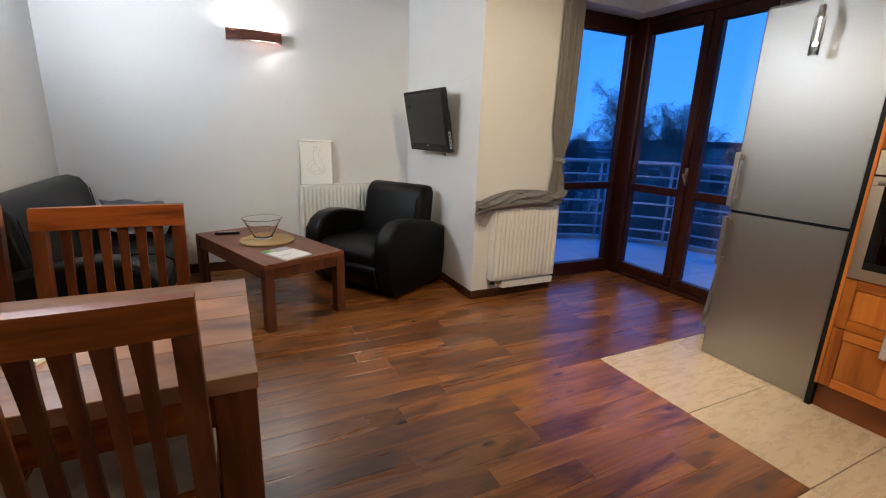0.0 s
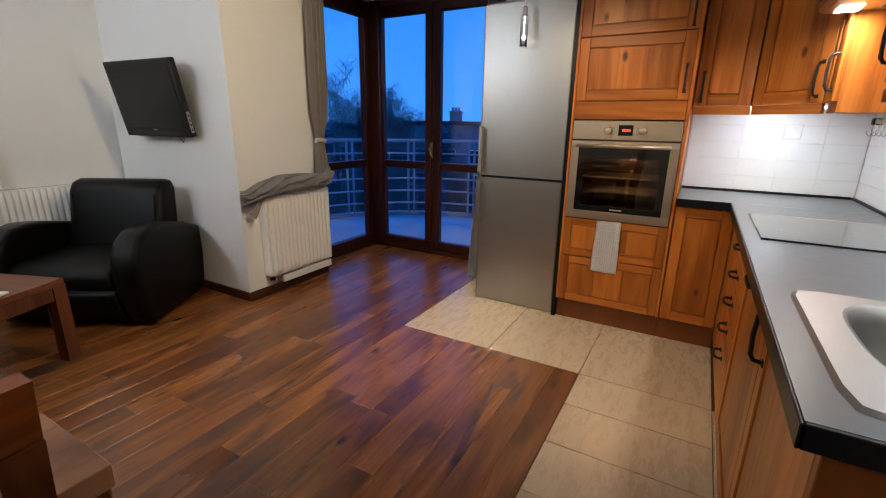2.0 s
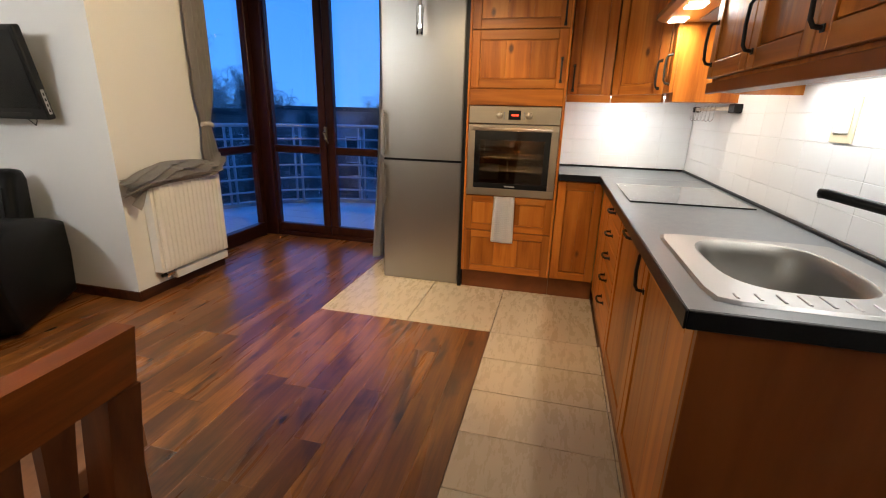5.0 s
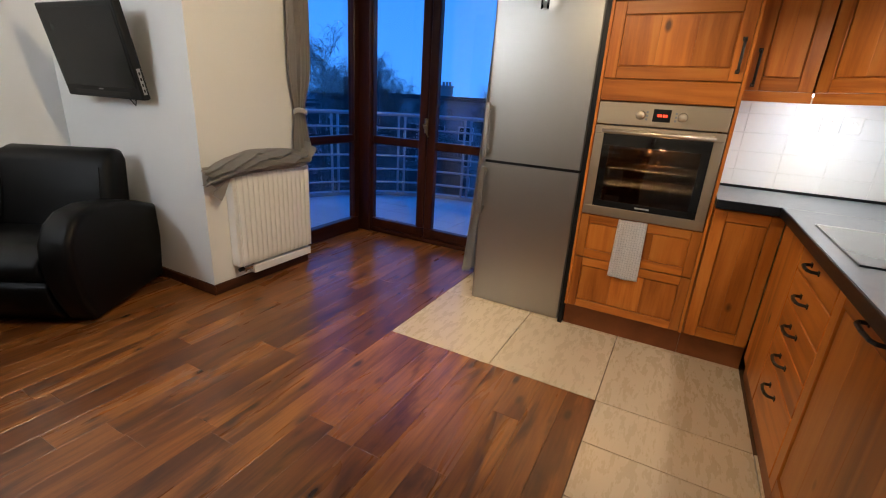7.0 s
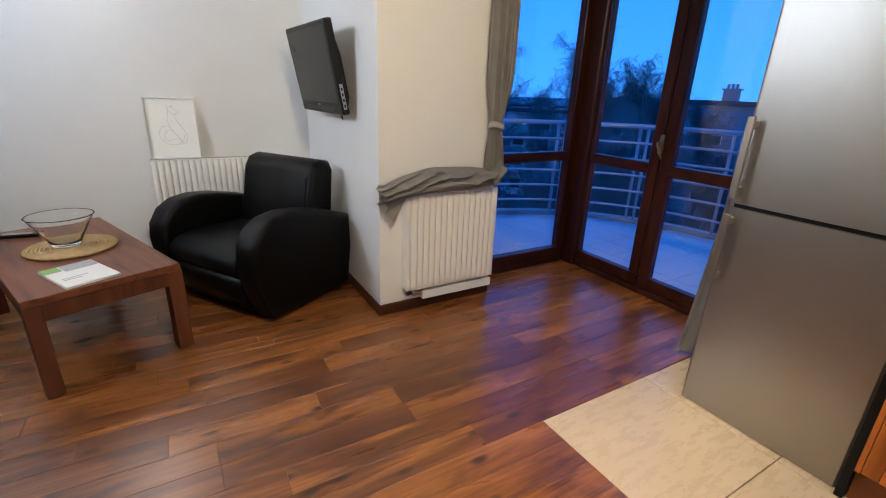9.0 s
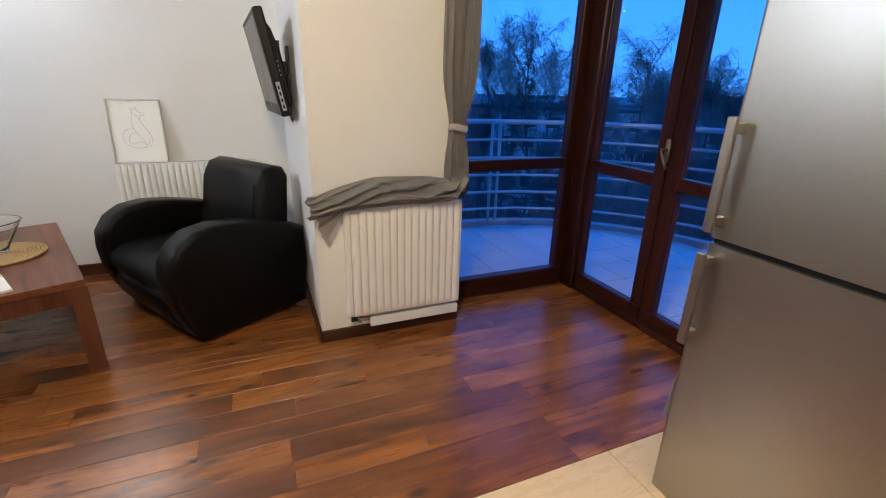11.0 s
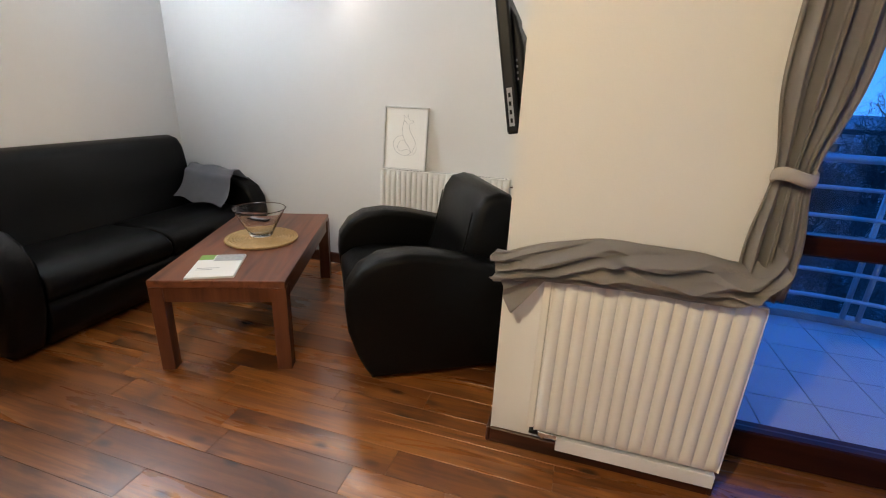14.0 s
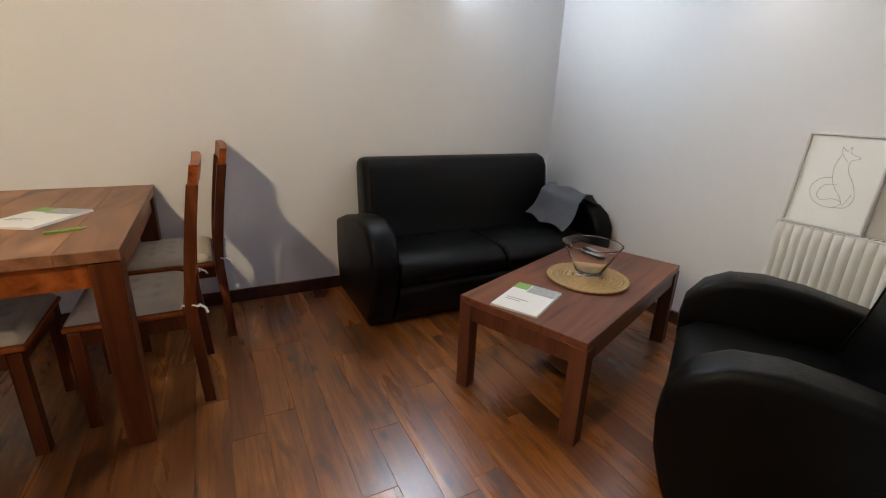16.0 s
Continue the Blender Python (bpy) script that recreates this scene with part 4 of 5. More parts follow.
def dining_chair(m):
    """Local: the back at y = 0 facing +y, seat towards +y."""
    c = thing("dining_chair", "dark stained wooden slat-back chair with a tied cushion", "chair", m, "chairs round the dining table")
    w = 0.225
    def lean(z):
        return -0.16 * max(0.0, z - 0.42) ** 1.35 + 0.10 * max(0.0, 0.42 - z) * -0.55
    for sx in (-1, 1):
        bm = bmesh.new()
        rows = []
        for k in range(13):
            z = 0.944 * k / 12
            y = lean(z)
            q = 0.021
            rows.append([bm.verts.new((sx * (w - q) + a, y + b, z)) for a, b in ((-q, -q), (q, -q), (q, q), (-q, q))])
        for r0, r1 in zip(rows, rows[1:]):
            for k in range(4):
                bm.faces.new((r0[k], r0[(k + 1) % 4], r1[(k + 1) % 4], r1[k]))
        bm.faces.new(rows[0]), bm.faces.new(rows[-1])
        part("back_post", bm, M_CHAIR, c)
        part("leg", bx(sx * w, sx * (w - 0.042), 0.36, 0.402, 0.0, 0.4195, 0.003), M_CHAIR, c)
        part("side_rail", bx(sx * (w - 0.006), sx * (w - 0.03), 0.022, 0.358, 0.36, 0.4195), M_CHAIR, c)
    # top rail, gently bowed
    def rail(z0, z1, th, bow, w_rail):
        bm = bmesh.new()
        ring = []
        for k in range(13):
            u = k / 12 * 2 - 1
            x = u * w_rail
            yb = -bow * (1 - u * u)
            ring.append([bm.verts.new((x, lean(z) + yb + d, z)) for z, d in ((z0, -th), (z0, th), (z1, th), (z1, -th))])
        for r0, r1 in zip(ring, ring[1:]):
            for k in range(4):
                bm.faces.new((r0[k], r0[(k + 1) % 4], r1[(k + 1) % 4], r1[k]))
        bm.faces.new(ring[0]), bm.faces.new(ring[-1])
        return bm
    part("top_rail", rail(0.945, 1.02, 0.016, 0.010, w), M_CHAIR_LIT, c)
    part("lower_rail", rail(0.52, 0.555, 0.010, 0.010, w - 0.0425), M_CHAIR_LIT, c)
    for i in range(6):
        u = (i + 1) / 7 * 2 - 1
        x = u * (w - 0.035)
        bm = bmesh.new()
        rows = []
        for k in range(11):
            f = k / 10
            z = 0.552 + 0.395 * f
            y = lean(z) - 0.012 * (1 - u * u)
            hw = 0.0115 + 0.006 * f ** 3 + 0.004 * (1 - f) ** 4
            rows.append([bm.verts.new((x + a, y + b, z)) for a, b in ((-hw, -0.007), (hw, -0.007), (hw, 0.007), (-hw, 0.007))])
        for r0, r1 in zip(rows, rows[1:]):
            for k in range(4):
                bm.faces.new((r0[k], r0[(k + 1) % 4], r1[(k + 1) % 4], r1[k]))
        bm.faces.new(rows[0]), bm.faces.new(rows[-1])
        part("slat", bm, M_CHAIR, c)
    part("front_rail", bx(-w + 0.043, w - 0.043, 0.368, 0.394, 0.36, 0.4195), M_CHAIR_LIT, c)
    part("seat", bx(-w, w, 0.024, 0.415, 0.42, 0.440, 0.005), M_CHAIR_LIT, c)

    def top(u, v):
        x, y = (u - 0.5) * 0.42, 0.03 + v * 0.38
        e = min(u, 1 - u, v, 1 - v)
        puff = 0.040 * min(1.0, (e / 0.10)) ** 0.5
        for a in (0.27, 0.5, 0.73):
            for b in (0.27, 0.5, 0.73):
                puff -= 0.014 * math.exp(-((u - a) ** 2 + (v - b) ** 2) / 0.0016)
        return (x, y, 0.4405 + max(0.004, puff))
    bm = sheet(top, 40, 40)
    bx(-0.208, 0.208, 0.032, 0.408, 0.4405, 0.452, 0.004, bm)
    cu = part("cushion", bm, M_CUSHION, c, "quilted beige and grey cushion", smooth=True)
    for sx in (-1, 1):
        bm = tube([(sx * 0.20, 0.03, 0.455), (sx * 0.225, -0.012, 0.462), (sx * 0.23, -0.03, 0.455), (sx * 0.20, -0.03, 0.45)], 0.004, sides=6)
        tube([(sx * 0.215, -0.032, 0.458), (sx * 0.222, -0.055, 0.44), (sx * 0.235, -0.06, 0.425)], 0.005, bm, 6)
        part("tie", bm, M_PAPER, cu)
    return c


ch = dining_chair(pose(-0.265, 1.99, 0, 0, 0, 180))
copy_thing(ch, pose(-0.825, 2.105, 0, 0, 0, 181))
copy_thing(ch, pose(-0.177, 1.085, 0, 0, 0, 0))


# ---- kitchen ----
# Local frame of every unit: x runs across as seen from the front, y goes into the unit, z up.


def bow_handle(parent, x, z, length=0.135, upright=True, y=0.0):
    h = length / 2
    pts = [(0, 0, -h), (0, -0.022, -h + 0.004), (0, -0.030, -h + 0.018), (0, -0.033, 0), (0, -0.030, h - 0.018), (0, -0.022, h - 0.004), (0, 0, h)]
    if not upright:
        pts = [(c, b, 0) for a, b, c in pts]
    bm = tube([(x + a, y + b, z + c) for a, b, c in pts], 0.0058, sides=8)
    for s in (-1, 1):
        ex, ez = (x, z + s * h) if upright else (x + s * h, z)
        bx(ex - 0.009, ex + 0.009, y - 0.004, y, ez - 0.009, ez + 0.009, 0.001, bm)
    part("handle", bm, M_BLACKIRON, parent, "black iron bow handle")


def framed_door(parent, x, z, w, h, y=0.0, rail=0.056, name="door", turn=0.0):
    """A pine door with a proud frame round a recessed boarded panel; its corner at (x, y, z)."""
    m = pose(x, y, z, 0, 0, turn)
    d = part(name, bx(0, w, 0.0135, 0.022, 0, h), M_PINE, parent, m=m)
    for a, b, c, e, mt in ((0, rail, 0, h, M_PINE), (w - rail, w, 0, h, M_PINE), (rail + 0.0006, w - rail - 0.0006, 0, rail, M_PINE_H), (rail + 0.0006, w - rail - 0.0006, h - rail, h, M_PINE_H)):
        part("stile" if mt is M_PINE else "rail", bx(a, b, 0.0, 0.0133, c, e, 0.002), mt, d)
    n = max(2, round((w - 2 * rail) / 0.15))
    s = (w - 2 * rail - 0.012) / n
    for i in range(n):
        part("board", bx(rail + 0.006 + i * s + 0.0002, rail + 0.006 + (i + 1) * s - 0.0002, 0.0055, 0.0133, rail + 0.006, h - rail - 0.006, 0.0006), M_PINE, d)
    return d


def cabinet(name, label, m, w, z0, z1, depth, category="cabinet", side=M_PINE):
    c = thing(name, label, category, m)
    part("body", bx(0.001, w - 0.001, 0.0225, depth, z0, z1, 0.001), side, c)
    return c


# tall oven cabinet, its front at x = 2.74
tall = cabinet("oven_cabinet", "tall honey pine cabinet housing a built-in oven", pose(2.742, 1.147, 0, 0, 0, -90), 0.635, 0.146, 0.712, 0.49)
part("body", bx(0.001, 0.634, 0.0225, 0.49, 1.31, 2.22, 0.001), M_PINE, tall)
for x in (0.001, 0.619):
    part("side_panel", bx(x, x + 0.0155, 0.0, 0.49, 0.146, 2.22, 0.0015), M_PINE, tall)
part("back_panel", bx(0.017, 0.618, 0.475, 0.489, 0.713, 1.309), M_END, tall)
part("plinth", bx(0.0, 0.635, 0.055, 0.075, 0.0, 0.145), M_PLINTH, tall)
d = framed_door(tall, 0.018, 1.768, 0.599, 0.43)
bow_handle(d, 0.572, 0.10, 0.16)
d = framed_door(tall, 0.018, 1.418, 0.599, 0.344)
bow_handle(d, 0.572, 0.11, 0.135)
part("filler_rail", bx(0.018, 0.617, 0.0, 0.02, 1.312, 1.413, 0.002), M_PINE_H, tall)
framed_door(tall, 0.018, 0.462, 0.599, 0.248, rail=0.046, name="drawer_front")
framed_door(tall, 0.018, 0.150, 0.599, 0.306, rail=0.046, name="drawer_front")

ov = thing("oven", "stainless steel built-in oven with black glass door, lit inside", "oven", pose(2.736, 1.127, 0, 0, 0, -90))
part("control_panel", bx(0.0, 0.594, 0.0, 0.03, 1.196, 1.306, 0.003), M_STEEL_WARMLIT, ov)
part("display", bx(0.262, 0.342, -0.0015, 0.002, 1.222, 1.282), M_BLACKPL, ov)
for i, cx in enumerate((0.287, 0.298, 0.311, 0.322)):
    part("digit", bx(cx - 0.0035, cx + 0.0035, -0.0022, -0.0016, 1.246, 1.258), M_REDLED, ov)
for cx in (0.205, 0.395):
    part("knob", lathe([(0, 0.028), (0.019, 0.028), (0.021, 0.022), (0.022, 0.0)], sides=24), M_STEEL_WARMLIT, ov, "round steel knob", pose(cx, 0.0, 1.250, 90), True)
for i in range(3):
    for cx in (0.235, 0.365):
        part("button", bx(cx - 0.005, cx + 0.005, -0.002, 0.001, 1.226 + 0.017 * i, 1.236 + 0.017 * i), M_INK, ov)
for a in ((0.0, 0.594, 0.716, 0.765), (0.0, 0.594, 1.150, 1.190), (0.0, 0.046, 0.7655, 1.1495), (0.548, 0.594, 0.7655, 1.1495)):
    part("door_frame", bx(a[0], a[1], -0.004, 0.030, a[2], a[3], 0.002), M_STEEL_WARMLIT, ov)
part("door_trim", bx(0.046, 0.548, -0.002, 0.002, 0.766, 0.800), M_BLACKPL, ov)
for a in ((0.046, 0.548, 1.09, 1.149), (0.046, 0.085, 0.8005, 1.0895), (0.509, 0.548, 0.8005, 1.0895)):
    part("door_trim", bx(a[0], a[1], -0.002, 0.002, a[2], a[3]), M_OVENGLASS, ov)
p = part("door_glass", bx(0.0855, 0.5085, -0.001, 0.002, 0.8005, 1.0895), M_OVENDOOR, ov)
p.visible_shadow = False
bm = bx(0.03, 0.564, 0.42, 0.45, 0.73, 1.185)
bx(0.03, 0.05, 0.031, 0.42, 0.73, 1.185, bm=bm), bx(0.544, 0.564, 0.031, 0.42, 0.73, 1.185, bm=bm)
bx(0.0505, 0.5435, 0.031, 0.42, 0.73, 0.75, bm=bm), bx(0.0505, 0.5435, 0.031, 0.42, 1.165, 1.185, bm=bm)
part("cavity", bm, M_CAVITY, ov)
for zz in (0.88, 0.97):
    bm = bmesh.new()
    for i in range(9):
        tube([(0.06, 0.05 + 0.04 * i, zz), (0.534, 0.05 + 0.04 * i, zz)], 0.003, bm, 6)
    part("rack", bm, M_STEEL_WARMLIT, ov)
part("inner_lamp", lathe([(0, 0.006), (0.007, 0.005), (0.010, 0.0)], sides=16), M_BULB, ov, "glowing oven lamp", pose(0.312, 0.418, 0.985, 90), True)
bm = tube([(0.04, -0.045, 1.163), (0.554, -0.045, 1.163)], 0.010, sides=12)
for cx in (0.075, 0.519):
    tube([(cx, -0.004, 1.163), (cx, -0.045, 1.163)], 0.007, bm, 8)
part("handle", bm, M_STEEL_WARMLIT, ov, "steel bar handle", smooth=True)
part("brand_mark", bx(0.262, 0.332, -0.0026, -0.0021, 0.778, 0.786), M_ALU, ov)


def towel(u, v):
    # hangs over the drawer's top edge
    z = 0.712 - 0.325 * v
    return (0.217 + 0.145 * u + 0.012 * v * (u - 0.5), -0.010 - 0.006 * v - 0.004 * math.sin(6 * u + 2 * v) - 0.003 * math.sin(14 * u), z - 0.008 * math.sin(3 * u) * v)


tw = tagged(part("kitchen_towel", sheet(towel, 20, 30, 0.004, True), M_TOWEL, smooth=True, m=pose(2.742, 1.147, 0, 0, 0, -90)), "white checked kitchen towel hanging on the drawer front", "towel")

# corner base cabinet beside the oven
cb = cabinet("base_cabinet", "honey pine corner base cabinet with a framed door", pose(2.742, 0.510, 0, 0, 0, -90), 0.27, 0.146, 0.848, 0.49)
framed_door(cb, 0.006, 0.150, 0.288, 0.69, rail=0.055)
part("plinth", bx(0.0, 0.30, 0.055, 0.075, 0.0, 0.145), M_PLINTH, cb)

# run along the kitchen wall, fronts at y = 0.213
FY = 0.213


def base(x_right, w, label, name="base_cabinet", top=0.848):
    c = cabinet(name, label, pose(x_right, FY, 0, 0, 0, 180), w, 0.10, top, 0.57)
    part("plinth", bx(0.0, w, 0.02, 0.038, 0.0, 0.099), M_PLINTH, c)
    return c


fl = base(2.735, 0.40, "honey pine corner filler panel")
part("filler_panel", bx(0.002, 0.398, 0.0, 0.022, 0.102, 0.846, 0.002), M_PINE, fl)
dr = base(2.333, 0.50, "honey pine drawer unit with five black bow handles", "drawer_unit")
for z, top, grip in ((0.106, 0.350, 0.29), (0.352, 0.475, 0.42), (0.477, 0.600, 0.545), (0.602, 0.725, 0.668), (0.727, 0.846, 0.79)):
    f = part("drawer_front", bx(0.003, 0.497, 0.0, 0.022, z, top, 0.003), M_PINE_H, dr)
    bow_handle(f, 0.228, grip, 0.10, False)
dw = base(1.831, 0.615, "honey pine dishwasher front with a black bow handle", "dishwasher")
d = framed_door(dw, 0.003, 0.106, 0.609, 0.738, rail=0.060)
bow_handle(d, 0.318, 0.712, 0.135, False)
sk = base(1.214, 0.558, "honey pine sink cabinet with a black bow handle", top=0.70)
d = framed_door(sk, 0.003, 0.106, 0.552, 0.738, rail=0.056)
bow_handle(d, 0.040, 0.675, 0.14)
structure("counter_end_panel", bx(0.634, 0.656, YS, FY + 0.0, 0.0, 0.848, 0.002), M_END, "dark brown end panel of the kitchen run", "end panel")

# worktop: slab with a hole for the sink
wt = thing("worktop", "grey laminate worktop with a black front edge", "worktop")
ZT = 0.892
SX0, SX1, SY0, SY1 = 0.70, 1.22, -0.27, 0.15
bm = bx(0.615, SX0, YS + 0.002, 0.246, 0.852, ZT)
bx(SX0, SX1, YS + 0.002, SY0, 0.852, ZT, bm=bm)
bx(SX0, SX1, SY1, 0.246, 0.852, ZT, bm=bm)
bx(SX1, 2.70, YS + 0.002, 0.246, 0.852, ZT, bm=bm)
bmesh.ops.remove_doubles(bm, verts=bm.verts, dist=0.0001)
part("slab", bm, M_COUNTER, wt)
part("slab", bx(2.7022, XK - 0.002, YS + 0.002, 0.508, 0.852, ZT), M_COUNTER, wt)
part("joint_strip", bx(2.7003, 2.7019, YS + 0.01, 0.246, 0.853, ZT + 0.0008), M_ALU, wt)
part("front_edge", bx(0.605, 2.695, 0.2462, 0.252, 0.850, ZT - 0.0004, 0.002), M_EDGE, wt)
part("front_edge", bx(2.694, 2.7018, 0.2524, 0.508, 0.850, ZT - 0.0004, 0.002), M_EDGE, wt)
part("front_edge", bx(0.605, 0.6148, YS + 0.002, 0.246, 0.850, ZT - 0.0004, 0.002), M_EDGE, wt)
part("upstand", bx(0.62, XK - 0.016, YS + 0.009, YS + 0.022, ZT, ZT + 0.014, 0.003), M_EDGE, wt)
part("upstand", bx(XK - 0.022, XK - 0.009, YS + 0.022, 0.508, ZT, ZT + 0.014, 0.003), M_EDGE, wt)

hob = thing("hob", "dark glass ceramic hob set flush in the worktop", "hob")
part("glass_plate", bx(1.83, 2.37, -0.318, 0.194, ZT + 0.0005, ZT + 0.006, 0.002), M_HOB, hob)
part("front_trim", bx(1.826, 1.832, -0.318, 0.194, ZT + 0.0004, ZT + 0.0066), M_BLACKPL, hob)
part("joint_trim", bx(2.368, 2.374, -0.318, 0.194, ZT + 0.0004, ZT + 0.0068), M_ALU, hob)


def sink():
    s = thing("sink", "stainless steel inset sink with a ribbed drainer", "sink")
    x0, x1, y0, y1, z = 0.660, 1.255, -0.32, 0.195, ZT
    cx, cy, hx, hy = 0.985, -0.055, 0.215, 0.165
    n = 48

    def ring(rx, ry, zz, p):
        out = []
        for k in range(n):
            t = 2 * math.pi * k / n
            c, q = math.cos(t), math.sin(t)
            r = (abs(c) ** p + abs(q) ** p) ** (-1 / p)
            out.append((cx + rx * c * r, cy + ry * q * r, zz))
        return out
    bm = bmesh.new()
    # bowl from its rim down to the drain
    loops = [ring(hx + 0.008, hy + 0.008, z + 0.0065, 3.2), ring(hx, hy, z + 0.003, 3.2), ring(hx - 0.01, hy - 0.01, z - 0.03, 3.2), ring(hx - 0.025, hy - 0.025, z - 0.12, 3.0),
             ring(hx - 0.06, hy - 0.06, z - 0.150, 2.6), ring(0.045, 0.045, z - 0.156, 2.0), ring(0.03, 0.03, z - 0.162, 2.0)]
    vs = [[bm.verts.new(p) for p in lp] for lp in loops]
    for a, b in zip(vs, vs[1:]):
        for k in range(n):
            bm.faces.new((a[k], a[(k + 1) % n], b[(k + 1) % n], b[k]))
    bm.faces.new(vs[-1])
    part("basin", bm, M_BASIN_SHADED, s, smooth=True)
    # deck round the bowl
    bm = bmesh.new()
    vs = [[bm.verts.new(p) for p in loops[0]]]
    rim = []
    for k in range(n):
        t = 2 * math.pi * k / n
        c, q = math.cos(t), math.sin(t)
        sx = (x1 - cx - 0.014) if c > 0 else (cx - x0 - 0.014)
        sy = (y1 - cy - 0.014) if q > 0 else (cy - y0 - 0.014)
        f = (abs(c) ** 14 + abs(q) ** 14) ** (-1 / 14)
        rim.append(bm.verts.new((cx + sx * c * f, cy + sy * q * f, z + 0.0065)))
    lip = [bm.verts.new((cx + (v.co.x - cx) * 1.035, cy + (v.co.y - cy) * 1.035, z + 0.0008)) for v in rim]
    for k in range(n):
        bm.faces.new((vs[0][k], rim[k], rim[(k + 1) % n], vs[0][(k + 1) % n]))
        bm.faces.new((rim[k], lip[k], lip[(k + 1) % n], rim[(k + 1) % n]))
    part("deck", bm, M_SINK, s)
    for i in range(9):
        y = 0.13 - 0.045 * i
        part("drainer_rib", tube([(0.690, y, z + 0.0052), (0.755 - 0.01 * abs(i - 4), y, z + 0.0052)], 0.0042, sides=8), M_SINK, s)
    part("drain", lathe([(0, 0.0), (0.028, 0.0), (0.033, 0.003)], sides=24), M_CHROME, s, m=pose(cx, cy, z - 0.161))
    return s


sink()
fa = thing("kitchen_tap", "black single-lever kitchen tap behind the sink", "tap")
part("base", lathe([(0, 0), (0.026, 0.0), (0.026, 0.012), (0.021, 0.02), (0.021, 0.17), (0.0, 0.172)], sides=24, centre=(0.70, -0.275, ZT + 0.0068)), M_BLACKPL, fa, smooth=True)
part("spout", tube([(0.70, -0.275, ZT + 0.150), (0.80, -0.20, ZT + 0.185), (0.945, -0.105, ZT + 0.205), (0.957, -0.097, ZT + 0.204)], [0.012, 0.012, 0.0125, 0.012], sides=12), M_BLACKPL, fa, smooth=True)
part("lever", tube([(0.70, -0.275, ZT + 0.172), (0.70, -0.275, ZT + 0.195), (0.66, -0.275, ZT + 0.215)], 0.009), M_BLACKPL, fa)

# wall cabinets; under them a pelmet
ZB, ZU = 1.392, 2.10
uc = cabinet("wall_cabinet", "honey pine wall cabinet with framed door beside the oven cabinet", pose(2.90, 0.508, 0, 0, 0, -90), 0.275, ZB, ZU, 0.338, "wall cabinet")
d = framed_door(uc, 0.003, ZB, 0.268, ZU - ZB, rail=0.058)
bow_handle(d, 0.03, 0.10, 0.15)
part("pelmet", bx(0.0, 0.275, 0.004, 0.024, 1.345, ZB - 0.0015), M_PINE_H, uc)
# diagonal corner unit
XA, YA, XB, YB = 2.90, 0.23, 2.63, -0.02
cw = thing("wall_cabinet", "honey pine diagonal corner wall cabinet", "wall cabinet")
poly = [(XA + 0.02, YA), (XB + 0.004, YB - 0.018), (XB + 0.004, YS + 0.005), (XK - 0.004, YS + 0.005), (XK - 0.004, YA)]
bm = bmesh.new()
lo = [bm.verts.new((x, y, ZB)) for x, y in poly]
hi = [bm.verts.new((x, y, ZU)) for x, y in poly]
bm.faces.new(lo), bm.faces.new(hi)
for k in range(5):
    bm.faces.new((lo[k], lo[(k + 1) % 5], hi[(k + 1) % 5], hi[k]))
part("body", bm, M_PINE, cw)
L = math.hypot(XA - XB, YA - YB)
ang = math.degrees(math.atan2(YB - YA, XB - XA))
d = framed_door(cw, XA, ZB, L, ZU - ZB, y=YA, rail=0.058, turn=ang)
bow_handle(d, L - 0.032, 0.105, 0.15)
part("pelmet", bx(0.0, L, 0.004, 0.022, 1.345, ZB - 0.0015), M_PINE_H, cw, m=pose(XA, YA, 0, 0, 0, ang))
# narrow unit before the hood
nu = cabinet("wall_cabinet", "narrow honey pine wall cabinet beside the cooker hood", pose(2.628, -0.02, 0, 0, 0, 180), 0.175, ZB - 0.047, ZU, 0.345, "wall cabinet")
d = framed_door(nu, 0.003, ZB, 0.169, ZU - ZB, rail=0.045)
bow_handle(d, 0.14, 0.12, 0.15)
# cooker hood
hd = thing("cooker_hood", "steel cooker hood with two lit lamps", "cooker hood")
prof = [(-0.365, 1.734), (0.07, 1.734), (0.095, 1.747), (0.095, 1.772), (0.03, 1.832), (-0.10, 1.895), (-0.365, 1.91)]
bm = bmesh.new()
a = [bm.verts.new((1.822, y, z)) for y, z in prof]
b = [bm.verts.new((2.448, y, z)) for y, z in prof]
bm.faces.new(a), bm.faces.new(b)
for k in range(len(prof)):
    bm.faces.new((a[k], a[(k + 1) % len(prof)], b[(k + 1) % len(prof)], b[k]))
part("canopy", bm, M_STEEL_WARMLIT, hd)
part("filter", bx(1.90, 2.37, -0.33, -0.09, 1.728, 1.7335), M_INK, hd)
for cx in (2.05, 2.37):
    part("lamp", bx(cx - 0.055, cx + 0.055, -0.03, 0.045, 1.729, 1.7335, 0.001), M_LAMP, hd, "glowing hood lamp")
part("chimney", bx(2.0, 2.27, -0.365, -0.12, 1.911, 2.715), M_STEEL_WARMLIT, hd)
# units over the sink
for i, (xr, w) in enumerate(((1.800, 0.40), (1.398, 0.80))):
    u = cabinet("wall_cabinet", "honey pine wall cabinet above the sink", pose(xr, -0.02, 0, 0, 0, 180), w, 1.40, ZU, 0.345, "wall cabinet")
    if i == 0:
        d = framed_door(u, 0.003, 1.415, w - 0.006, ZU - 1.415, rail=0.058)
        bow_handle(d, 0.03, 0.125, 0.15)
    else:
        for k in (0, 1):
            d = framed_door(u, 0.003 + 0.4 * k, 1.415, 0.394, ZU - 1.415, rail=0.058)
            bow_handle(d, 0.03 if k == 0 else 0.03, 0.125, 0.15)
